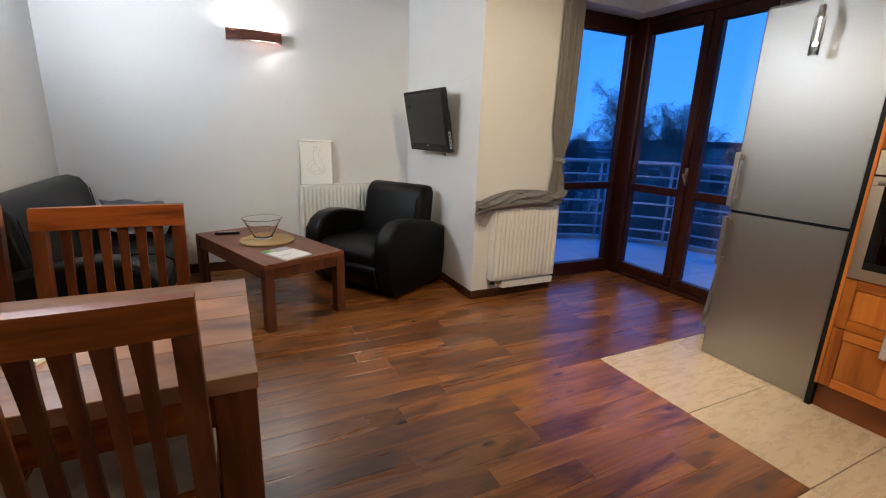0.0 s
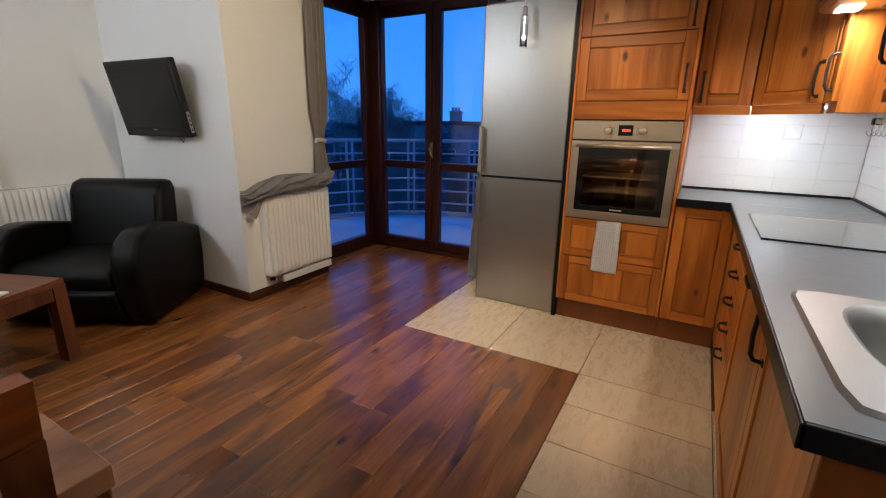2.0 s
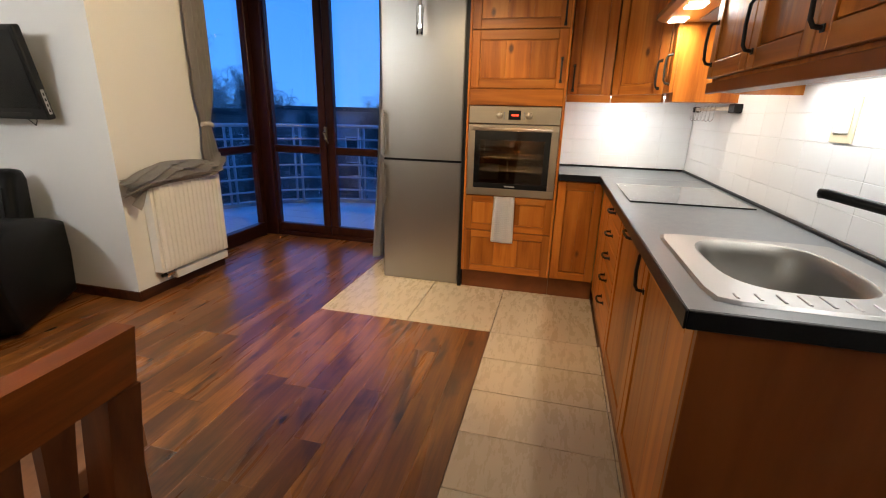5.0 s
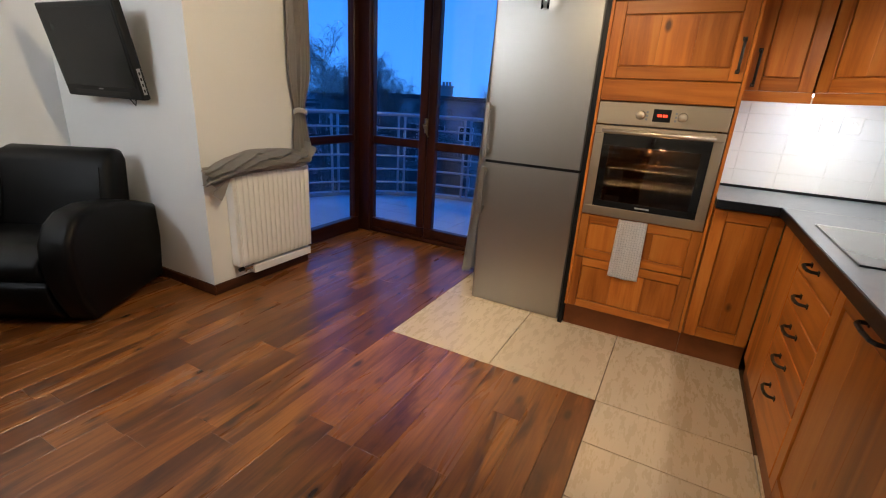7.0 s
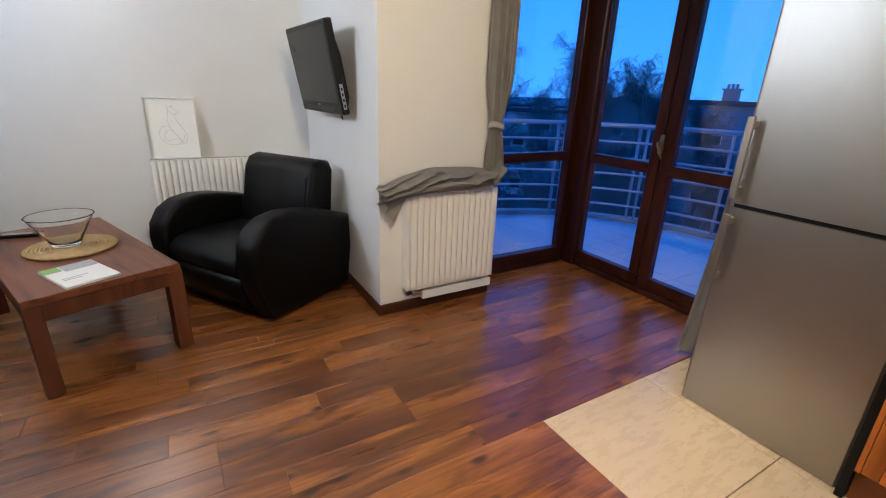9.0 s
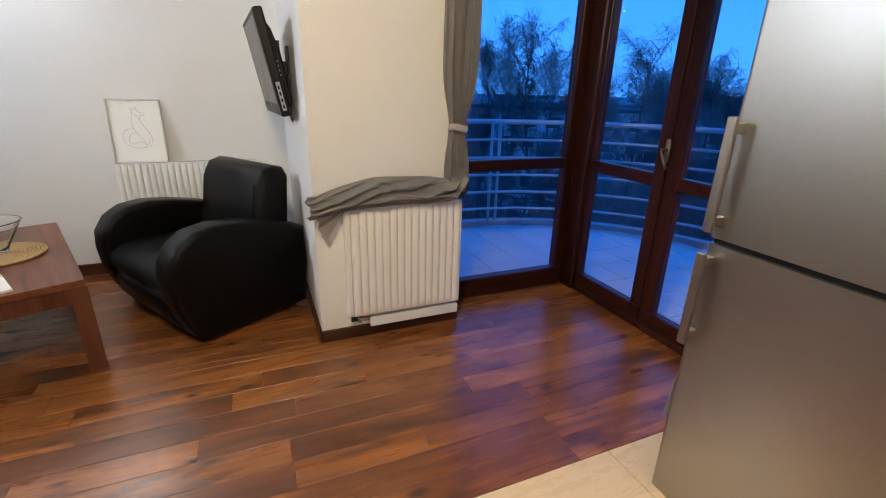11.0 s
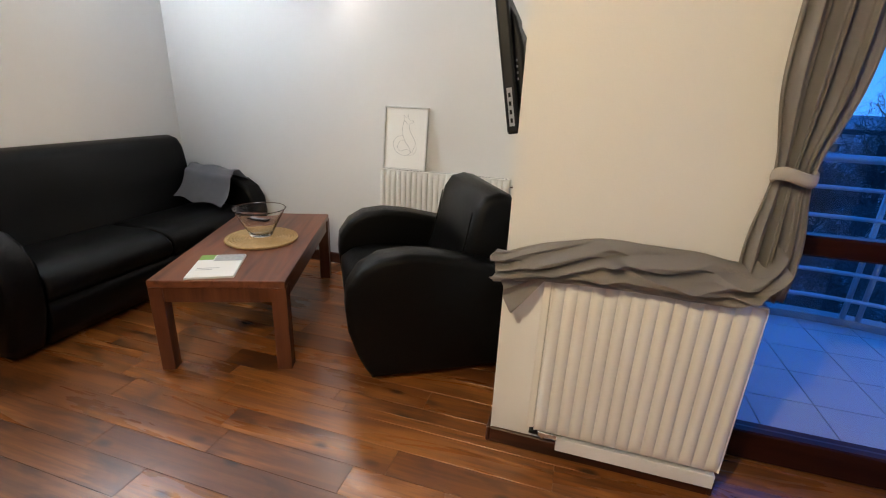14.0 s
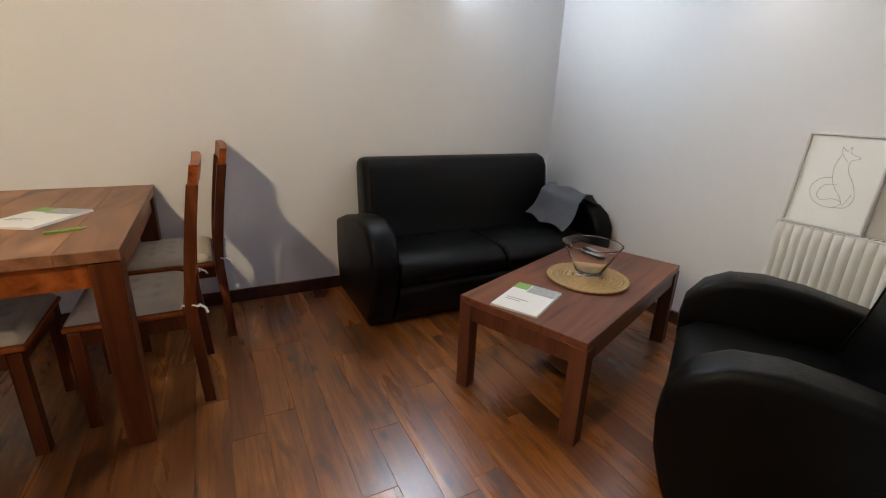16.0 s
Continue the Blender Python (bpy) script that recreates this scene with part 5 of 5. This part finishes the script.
pl = thing("cabinet_pelmet", "brown wooden pelmet hiding the strip light", "pelmet")
part("front_board", bx(0.598, 1.800, -0.045, -0.024, 1.358, 1.3985, 0.002), M_END, pl)
part("bottom_board", bx(0.60, 1.79, -0.13, -0.046, 1.362, 1.374, 0.001), M_END, pl)
part("end_board", bx(1.78, 1.80, -0.365, -0.1305, 1.358, 1.3985, 0.001), M_PINE, pl)
sl = thing("strip_light", "cool white strip light under the wall cabinets", "strip light")
part("tube", bx(0.70, 1.70, -0.30, -0.26, 1.390, 1.3985), M_LEDS, sl)
sl = thing("strip_light", "short cool white strip light under the corner cabinets", "strip light")
part("tube", bx(3.03, 3.07, -0.18, 0.42, 1.380, 1.3915), M_LEDS, sl)

# wall tiles, sockets, hook rail


def splash(name, m, w, h, first):
    s = thing(name, "glossy white wall tiles behind the worktop", "wall tiles", m, kind="structure")
    part("grout", bx(0, w, 0.004, 0.006, 0, h), M_WGROUT, s)
    tw_, th_ = 0.198, 0.098
    meshes = {}
    z = 0.0
    while z < h - 0.01:
        z1 = min(z + 0.1, h)
        x = -first
        while x < w:
            a, b = max(x, 0.0), min(x + 0.2, w)
            if b - a > 0.01:
                key = (round(b - a, 3), round(z1 - z, 3))
                if key not in meshes:
                    meshes[key] = finish("wall_tile", bx(0.0003, b - a - 0.0003, 0.0, 0.0045, 0.0009, z1 - z - 0.0009, 0.0012), M_WTILE)
                o = new("wall_tile", meshes[key])
                o.parent, o.matrix_local = s, pose(a, 0, z)
            x += 0.2
        z = z1
    return s


splash("splash_tiles", pose(XK - 0.002, YS + 0.006, ZT + 0.0, 0, 0, 180) @ pose(0, 0, 0), XK - 0.62, 0.52, 0.05)
splash("splash_tiles", pose(XK - 0.006, 0.508, ZT, 0, 0, -90), 0.868, 0.46, 0.12)


def socket(label, m, plate, twin):
    s = thing("wall_socket", label, "socket", m)
    n = 2 if twin else 1
    for i in range(n):
        x = 0.086 * i
        part("plate", bx(x, x + 0.082, -0.008, 0.0, 0.0, 0.084, 0.003), plate, s)
        part("well", lathe([(0, 0.001), (0.019, 0.001), (0.021, 0.009), (0.023, 0.010)], sides=24), M_WHITE, s, m=pose(x + 0.041, -0.0005, 0.042, 90))
        for dx in (-0.0095, 0.0095):
            part("hole", tube([(x + 0.041 + dx, -0.001, 0.042), (x + 0.041 + dx, -0.003, 0.042)], 0.0028), M_BLACKPL, s)
        part("pin", tube([(x + 0.041, -0.002, 0.056), (x + 0.041, -0.012, 0.056)], 0.0022), M_CHROME, s)


socket("white double socket on the tiled wall", pose(XK - 0.0064, 0.109, 1.217, 0, 0, -90), M_WHITE, True)
hk = thing("wall_socket", "single socket on a cream back plate", "socket", pose(1.518, YS + 0.0064, 1.226, 0, 0, 180))
part("back_plate", bx(0.0, 0.125, -0.006, 0.0, -0.03, 0.115, 0.003), M_CREAMPL, hk)
part("plate", bx(0.022, 0.104, -0.014, -0.0062, 0.0, 0.084, 0.003), M_WHITE, hk)
part("well", lathe([(0, 0.001), (0.019, 0.001), (0.021, 0.009), (0.023, 0.010)], sides=24), M_WHITE, hk, m=pose(0.063, -0.006, 0.042, 90))
for dx in (-0.0095, 0.0095):
    part("hole", tube([(0.063 + dx, -0.006, 0.042), (0.063 + dx, -0.009, 0.042)], 0.0028), M_BLACKPL, hk)
hr = thing("hook_rail", "steel hook rail on the tiled wall", "hook rail", pose(3.12, YS + 0.0064, 1.305, 0, 0, 180))
part("bar", bx(0.0, 0.74, -0.034, -0.028, 0.0, 0.022, 0.002), M_STEEL_WARMLIT, hr)
part("end_block", bx(0.67, 0.76, -0.040, -0.0, -0.012, 0.034, 0.004), M_BLACKPL, hr)
part("end_block", bx(-0.01, 0.03, -0.040, -0.0, -0.006, 0.028, 0.004), M_BLACKPL, hr)
for i in range(6):
    x = 0.08 + i * 0.075
    part("hook", tube([(x, -0.03, 0.028), (x, -0.040, 0.026), (x, -0.042, 0.0), (x, -0.042, -0.045), (x, -0.055, -0.06), (x, -0.068, -0.05), (x, -0.068, -0.03)], 0.0022, sides=6), M_CHROME, hr)

# refrigerator
fr = thing("refrigerator", "tall brushed steel fridge-freezer with two doors", "refrigerator", pose(2.800, 1.779, 0, 0, 0, -90))
part("body", bx(0.004, 0.597, 0.066, 0.645, 0.03, 2.005, 0.004), M_INK, fr)


def bowed(z0, z1):
    # a door with softly rounded vertical edges
    pts = [(0.0, 0.062), (0.0, 0.010), (0.003, 0.004), (0.012, 0.0), (0.30, -0.002), (0.589, 0.0), (0.598, 0.004), (0.601, 0.010), (0.601, 0.062)]
    bm = bmesh.new()
    a = [bm.verts.new((x, y, z0)) for x, y in pts]
    b = [bm.verts.new((x, y, z1)) for x, y in pts]
    bm.faces.new(a[::-1]), bm.faces.new(b)
    for k in range(len(pts)):
        bm.faces.new((a[k], a[(k + 1) % len(pts)], b[(k + 1) % len(pts)], b[k]))
    return bm


top_door = part("door", bowed(0.932, 2.008), M_STEEL, fr)
low_door = part("door", bowed(0.004, 0.914), M_STEEL, fr)
part("gasket", bx(0.012, 0.59, 0.012, 0.062, 0.9145, 0.9315), M_BLACKPL, fr)
for x in (0.05, 0.55):
    part("foot", tube([(x, 0.09, 0.0), (x, 0.09, 0.03)], 0.018), M_BLACKPL, fr)
for dr_, z0, z1 in ((top_door, 0.955, 1.265), (low_door, 0.60, 0.895)):
    part("handle", bx(0.010, 0.038, -0.052, -0.036, z0, z1, 0.005, seg=2), M_STEEL, dr_, "flat steel bar handle")
    for z in (z0 + 0.03, z1 - 0.03):
        part("handle_post", bx(0.014, 0.034, -0.0358, -0.001, z - 0.014, z + 0.014, 0.002), M_STEEL, dr_)
part("top_trim", bx(0.012, 0.589, 0.0, 0.060, 2.0085, 2.020, 0.002), M_INK, fr)
structure("filler_strip", bx(2.77, 3.22, 1.1505, 1.1755, 0.0, 2.2), M_BLACKPL, "black filler gap beside the refrigerator", "filler")
gt = thing("pendant_lamp", "clear glass tube pendant lamp hanging before the refrigerator", "pendant lamp", pose(2.715, 1.472, 0))
part("glass_tube", lathe([(0.020, 1.737), (0.0215, 1.737), (0.0215, 1.905), (0.014, 1.915), (0.014, 1.913), (0.020, 1.904), (0.020, 1.737)], sides=28), M_PENDANT, gt, "clear glass tube", smooth=True)
part("cap", lathe([(0, 1.96), (0.012, 1.958), (0.0135, 1.95), (0.0135, 1.905), (0, 1.905)], sides=20), M_ALU, gt, smooth=True)
part("led_rod", lathe([(0, 1.9045), (0.004, 1.9045), (0.004, 1.80), (0, 1.80)], sides=12), M_PENDLENS, gt, "glowing slim lamp")
part("cord", tube([(0, 0, 1.96), (0, 0, ZC - 0.02)], 0.0025, sides=6), M_ALU, gt)
part("ceiling_rose", lathe([(0, ZC - 0.03), (0.05, ZC - 0.03), (0.05, ZC), (0, ZC)], sides=24), M_ALU, gt)

sb = thing("spot_bar", "steel ceiling bar with three warm spotlights over the kitchen floor", "spotlight")
part("bar", bx(1.455, 1.485, 0.90, 1.30, 2.40, 2.425, 0.004), M_ALU, sb)
for y in (0.95, 1.25):
    part("stem", tube([(1.47, y, 2.4255), (1.47, y, ZC - 0.0005)], 0.006), M_ALU, sb)
for place, aim, power, cone in SPOTS:
    head = part("spot_head", lathe([(0.012, 0.040), (0.026, 0.034), (0.034, 0.0), (0.040, -0.040), (0.037, -0.040), (0.030, 0.0), (0.0, 0.028)], sides=28), M_ALU, sb, m=look(place, aim), smooth=True)
    part("lens", lathe([(0, -0.036), (0.030, -0.036), (0.031, -0.032), (0, -0.032)], sides=24), M_WARMBULB, head, "glowing warm lens")
    part("swivel", tube([(place[0], place[1], place[2] + 0.02), (1.47, place[1], 2.3995)], 0.005), M_ALU, sb)

# ---- balcony and the view ----
CXB, CYB, RB = 3.5, 2.9, 2.05
bal = thing("balcony_floor", "round balcony floor laid with pale square tiles", "balcony", kind="structure")
bm = lathe([(0, -0.045), (RB + 0.12, -0.045), (RB + 0.12, -0.25), (0, -0.25)], sides=64, centre=(CXB, CYB, 0))
part("slab", bm, M_ROOF, bal)
bm = bmesh.new()
ring = []
for a in range(-100, 137, 4):
    c, s_ = math.cos(radians(a)), math.sin(radians(a))
    ring.append([bm.verts.new((CXB + r * c, CYB + r * s_, z)) for r, z in ((RB + 0.02, -0.044), (RB + 0.02, 0.02), (RB + 0.12, 0.02), (RB + 0.12, -0.044))])
for p, q in zip(ring, ring[1:]):
    for n in range(4):
        bm.faces.new((p[n], p[(n + 1) % 4], q[(n + 1) % 4], q[n]))
bm.faces.new(ring[0]), bm.faces.new(ring[-1])
part("kerb", bm, M_CONCRETE, bal)
mesh_tile = finish("terrace_tile", bx(-0.147, 0.147, -0.147, 0.147, -0.0445, -0.028, 0.0007), M_TERRACE)


def cut_tile(x, y):
    """A terrace tile cut to the round kerb and to the window thresholds."""
    q, edge = 0.147, []
    for k in range(32):
        s_, d = k // 8, (k % 8) / 8 * 2 - 1
        px, py = ((d, -1), (1, d), (-d, 1), (-1, -d))[s_]
        px, py = x + q * px, y + q * py
        if px < 3.745 and py < 3.485:
            if x < 3.745:
                py = 3.485
            else:
                px = 3.745
        r = math.hypot(px - CXB, py - CYB)
        f = min(1.0, (RB + 0.015) / r)
        edge.append((CXB + (px - CXB) * f - x, CYB + (py - CYB) * f - y))
    bm = bmesh.new()
    lo = [bm.verts.new((a, b, -0.0445)) for a, b in edge]
    hi = [bm.verts.new((a, b, -0.028)) for a, b in edge]
    for k in range(32):
        bm.faces.new((lo[k], lo[(k + 1) % 32], hi[(k + 1) % 32], hi[k]))
    bm.faces.new(hi), bm.faces.new(lo[::-1])
    bmesh.ops.remove_doubles(bm, verts=bm.verts, dist=0.0005)
    return finish("terrace_tile", bm, M_TERRACE)


for i in range(-9, 10):
    for j in range(-9, 10):
        x, y = 4.02 + 0.3 * i, 4.065 + 0.3 * j
        far = math.hypot(abs(x - CXB) + 0.15, abs(y - CYB) + 0.15)
        if math.hypot(x - CXB, y - CYB) > RB + 0.08 or (x < 3.65 and y < 3.40):
            continue
        whole = far < RB and (x > 3.90 or y > 3.64)
        o = new("terrace_tile", mesh_tile if whole else cut_tile(x, y))
        o.parent, o.matrix_local = bal, pose(x, y, 0)
rl = thing("balcony_railing", "curved galvanised steel balcony railing", "railing")
arc = [radians(a) for a in range(-100, 136, 4)]
for k, z in enumerate((1.035, 0.86, 0.685, 0.51, 0.335, 0.16)):
    part("top_rail" if k == 0 else "bar", tube([(CXB + RB * math.cos(a), CYB + RB * math.sin(a), z) for a in arc], 0.024 if k == 0 else 0.013, sides=10), M_RAIL, rl, smooth=True)
for a in range(-88, 132, 24):
    for da in (-1.1, 1.1):
        q = radians(a + da)
        part("post", tube([(CXB + (RB + 0.035) * math.cos(q), CYB + (RB + 0.035) * math.sin(q), 0.02), (CXB + (RB + 0.035) * math.cos(q), CYB + (RB + 0.035) * math.sin(q), 1.02)], 0.016), M_RAIL, rl, smooth=True)

GZ = -12.5
ground = structure("ground", bx(-2500, 2500, -2500, 2500, GZ - 1.0, GZ), M_GRASS, "dark winter grass and paths far below", "ground")
structure("road", bx(26, 31, -80, 120, GZ, GZ + 0.02), M_ROAD, "wet asphalt road between the houses", "road")


def block(x, y, turn, length, depth, height, wall, label, lit=()):
    """A slab of flats: storeys with windows, balconies, a flat roof with chimneys."""
    b = thing("apartment_building", label, "building", pose(x, y, GZ, 0, 0, turn))
    part("wall", bx(-length / 2, length / 2, 0, depth, 0, height), wall, b)
    part("roof", bx(-length / 2 - 0.4, length / 2 + 0.4, -0.5, depth + 0.5, height, height + 0.45), M_ROOF, b)
    floors = int(height / 2.8)
    n = int(length / 3.2)
    pane = finish("window", bx(-0.75, 0.75, -0.06, 0.04, -0.7, 0.7), M_FARGLASS)
    lit_pane = finish("window", bx(-0.75, 0.75, -0.06, 0.04, -0.7, 0.7), M_LITWIN)
    frame_me = finish("window_frame", bx(-0.85, 0.85, -0.03, 0.02, -0.8, 0.8), M_WHITE)
    slab = finish("balcony", bx(-1.5, 1.5, -1.1, 0.0, -0.12, 0.0, bm=bx(-1.5, 1.5, -1.1, -1.02, 0.0, 0.95)), wall)
    for f in range(floors):
        for i in range(n):
            px = -length / 2 + (i + 0.5) * length / n
            pz = f * 2.8 + 1.6
            for me in (frame_me, lit_pane if (f, i) in lit else pane):
                o = new("window" if me is not frame_me else "window_frame", me)
                o.parent, o.matrix_local = b, pose(px, 0, pz)
            if i % 3 == 1 and f:
                o = new("balcony", slab)
                o.parent, o.matrix_local = b, pose(px, 0, pz - 0.95)
    r = random.Random(int(length * 7 + height))
    for i in range(max(2, int(length / 9))):
        cx = -length / 2 + (i + 0.5) * length / max(2, int(length / 9)) + r.uniform(-1, 1)
        bm = bx(cx - 0.7, cx + 0.7, depth * 0.4, depth * 0.4 + 0.8, height + 0.45, height + 1.5)
        bx(cx - 0.85, cx + 0.85, depth * 0.4 - 0.1, depth * 0.4 + 0.9, height + 1.5, height + 1.65, bm=bm)
        for k in (-0.4, 0.0, 0.4):
            bx(cx + k - 0.12, cx + k + 0.12, depth * 0.4 + 0.25, depth * 0.4 + 0.5, height + 1.65, height + 2.1, bm=bm)
        part("chimney", bm, M_CONCRETE, b)
    return b


block(48, 18, -76, 46, 11, 13.5, M_CONCRETE, "long dark flat-roofed block of flats", ((2, 11),))
block(44, 50, -42, 34, 11, 11.6, M_PALEWALL, "pale flat-roofed block of flats", ((3, 4),))
block(19, 56, 6, 18, 11, 11.7, M_PALEWALL, "pale block of flats with small balconies", ((3, 2),))
block(-4, 58, 4, 20, 11, 11.2, M_PALEWALL, "pale block of flats further along")
block(75, 66, -48, 70, 12, 11.4, M_CONCRETE, "distant grey block of flats")
block(58, -22, -100, 40, 11, 12.6, M_PALEWALL, "pale block of flats across the road", ((2, 5),))

ant = thing("roof_aerial", "tall thin roof aerial on the neighbouring house", "aerial", pose(27.2, 57.8, GZ + 12.1))
part("mast", tube([(0, 0, 0.0), (0, 0, 9.0)], 0.07), M_BLACKIRON, ant)
for i in range(4):
    part("element", tube([(-1.0 + 0.15 * i, 0, 5.6 + 1.0 * i), (0.9 - 0.2 * i, 0, 5.6 + 1.0 * i)], 0.04), M_BLACKIRON, ant)


def birch(x, y, height, seed, label):
    """A bare winter birch: a tapered trunk, limbs and many drooping twigs."""
    r = random.Random(seed)
    t = thing("birch_tree", label, "tree", pose(x, y, GZ))
    trunk = [(0.35 * math.sin(k * 0.6 + seed), 0.3 * math.sin(k * 0.5 + 2 * seed), height * k / 12) for k in range(13)]
    part("trunk", tube(trunk, [0.15 * (1 - k / 12) ** 0.8 + 0.015 for k in range(13)], sides=8), M_BARK, t, smooth=True)
    limbs, twigs = bmesh.new(), bmesh.new()
    for i in range(34):
        f = r.uniform(0.30, 0.97)
        k = min(int(f * 12), 11)
        p0 = Vector(trunk[k]).lerp(Vector(trunk[k + 1]), f * 12 - k)
        a = r.uniform(0, 2 * math.pi)
        length = height * (0.30 * (1 - f) + 0.10) * r.uniform(0.75, 1.25)
        d = Vector((math.cos(a), math.sin(a), r.uniform(0.9, 2.0))).normalized()
        pts = [p0]
        for s in range(6):
            d = (d + Vector((r.uniform(-0.22, 0.22), r.uniform(-0.22, 0.22), 0.02))).normalized()
            pts.append(pts[-1] + d * length / 6)
        tube(pts, [0.040 * (1 - s / 6) * (1.2 - f) + 0.010 for s in range(7)], limbs, 5, cap=False)
        for s in range(1, 7):
            for q in range(3):
                # a side branch that leaves the limb and droops, hung with fine twigs
                e = (d + Vector((r.uniform(-1, 1), r.uniform(-1, 1), r.uniform(-0.1, 0.9)))).normalized()
                side = [pts[s]]
                for z in range(4):
                    e = (e + Vector((r.uniform(-0.25, 0.25), r.uniform(-0.25, 0.25), -0.12))).normalized()
                    side.append(side[-1] + e * r.uniform(0.14, 0.34))
                tube(side, [0.012, 0.011, 0.010, 0.009, 0.008], limbs, 3, cap=False)
                for p in side[1:]:
                    for h in range(2):
                        g = Vector((r.uniform(-0.9, 0.9), r.uniform(-0.9, 0.9), r.uniform(-0.5, 0.5))).normalized()
                        w = [p]
                        for z in range(3):
                            g = (g + Vector((r.uniform(-0.2, 0.2), r.uniform(-0.2, 0.2), -0.38))).normalized()
                            w.append(w[-1] + g * r.uniform(0.12, 0.28))
                        tube(w, [0.0085, 0.008, 0.007, 0.006], twigs, 3, cap=False)
    part("limbs", limbs, M_BARK, t)
    part("crown", twigs, M_BARK, t, "fine bare drooping twigs")


# bearing in degrees, distance and height of each tree as the balcony sees them
for i, (az, far, h) in enumerate(((62.5, 36, 17.0), (59.5, 38, 19.0), (57.0, 36, 18.4), (54.3, 39, 17.2), (44.4, 30, 16.9), (42.2, 33, 15.4), (37.9, 30, 16.0), (35.4, 36, 15.0), (22.0, 40, 15.0), (74, 34, 15.0),
                                  (66, 27, 11.5), (61, 24, 10.6), (55, 26, 11.2), (50, 24, 10.8), (46, 21, 10.2), (40, 25, 11.0), (34, 22, 10.4), (28, 27, 11.0), (70, 40, 13.6), (49, 44, 14.2), (30, 44, 13.8))):
    birch(1.9 + far * math.cos(radians(az)), 1.2 + far * math.sin(radians(az)), h - 0.9, i + 3, "bare winter birch with drooping twigs" if h > 12.5 else "small bare tree below the balcony")


def parked_car(x, y, turn, label):
    c = thing("parked_car", label, "car", pose(x, y, GZ + 0.02, 0, 0, turn))
    side = [(-2.1, 0.3), (-2.15, 0.7), (-1.9, 0.95), (-1.2, 1.0), (-0.7, 1.42), (0.7, 1.45), (1.3, 0.98), (2.0, 0.85), (2.15, 0.6), (2.1, 0.3)]
    part("body", extrude(side, -0.85, 0.85, 0.12, 2), M_CAR, c, smooth=True)
    part("window", extrude([(-1.1, 1.02), (-0.65, 1.36), (0.62, 1.38), (1.12, 1.02)], -0.86, 0.86), M_FARGLASS, c)
    for wx in (-1.3, 1.3):
        for wy in (-0.86, 0.72):
            part("wheel", tube([(wx, wy, 0.32), (wx, wy + 0.14, 0.32)], 0.32, sides=16), M_BLACKPL, c)


for i in range(6):
    parked_car(24.5, 10 + i * 5.6, 90, "silver grey car parked along the road")

# ---- floor pieces ----
bm = bx(XW, 1.86, YS, YN, -0.12, -0.012)
bx(1.86, 3.70, YS, 3.44, -0.12, -0.012, bm=bm)
floor = part("floor", bm, M_UNDER)
tagged(floor, "dark oiled oak plank floor with a beige tiled kitchen strip", "floor", kind="structure")
TILES = 0.003


def piece(name, x0, x1, y0, y1, mat, gap=0.0008, ch=0.0016, top=0.0, skew=0.0):
    """One plank or tile with chamfered top edges, its origin at its middle."""
    cx, cy = (x0 + x1) / 2, (y0 + y1) / 2
    a, b = (x1 - x0) / 2 - gap, (y1 - y0) / 2 - gap
    bm = bmesh.new()
    lo = [bm.verts.new((sx * a, sy * b, -0.0115)) for sx, sy in ((-1, -1), (1, -1), (1, 1), (-1, 1))]
    mi = [bm.verts.new((sx * a, sy * b, -ch)) for sx, sy in ((-1, -1), (1, -1), (1, 1), (-1, 1))]
    hi = [bm.verts.new((sx * (a - ch), sy * (b - ch), 0.0)) for sx, sy in ((-1, -1), (1, -1), (1, 1), (-1, 1))]
    for p, q in ((lo, mi), (mi, hi)):
        for k in range(4):
            bm.faces.new((p[k], p[(k + 1) % 4], q[(k + 1) % 4], q[k]))
    bm.faces.new(hi), bm.faces.new(lo[::-1])
    return part(name, bm, mat, floor, m=pose(cx, cy, top))


rng = random.Random(7)
WIDE = (1.955 - 0.822) / 9


def row(x0, x1, y0, y1):
    x = x0 - rng.uniform(0.0, 0.9)
    while x < x1:
        n = x + rng.choice((0.55, 0.8, 1.05, 1.3, 1.5)) * rng.uniform(0.9, 1.1)
        if x1 - n < 0.25:
            n = x1
        a, b = max(x, x0), min(n, x1)
        if b - a > 0.03:
            piece("plank", a, b, y0, y1, M_PLANK, 0.0003, 0.0008, rng.uniform(-0.0003, 0.0003))
        x = n


ys = [0.822 + WIDE * i for i in range(32)]
for y0 in ys:
    y1 = min(y0 + WIDE, YN)
    if y0 >= YN:
        continue
    if y1 <= 1.955 + 0.02:
        row(XW, 2.1, y0, min(y1, 1.955) if abs(y1 - 1.955) < 0.02 else y1)
    elif y0 < 1.955:
        row(XW, 2.1, y0, 1.955)
        row(XW, 3.62, 1.955, y1)
    elif y0 < YP:
        row(XW, 3.62, y0, min(y1, YP) if y1 > YP else y1)
        if y1 > YP:
            row(XW, XP0, YP, y1), row(XP1, 3.62, YP, y1)
    else:
        row(XW, XP0, y0, y1)
        if y0 < 3.40:
            row(XP1, 3.62, y0, min(y1, 3.42))
for y0, y1 in ((1.353, 1.955), (0.822, 1.353), (0.205, 0.822)):
    piece("tile", 2.1, 2.765, y0, y1, M_TILE, 0.0018)
    piece("tile", 2.765, 3.43, y0, y1, M_TILE, 0.0018)
x = 2.1
while x > XW:
    piece("tile", max(x - 0.3, XW), x, 0.205, 0.822, M_TILE, 0.0018)
    piece("tile", max(x - 0.3, XW), x, YS, 0.205, M_TILE, 0.0018)
    x -= 0.3
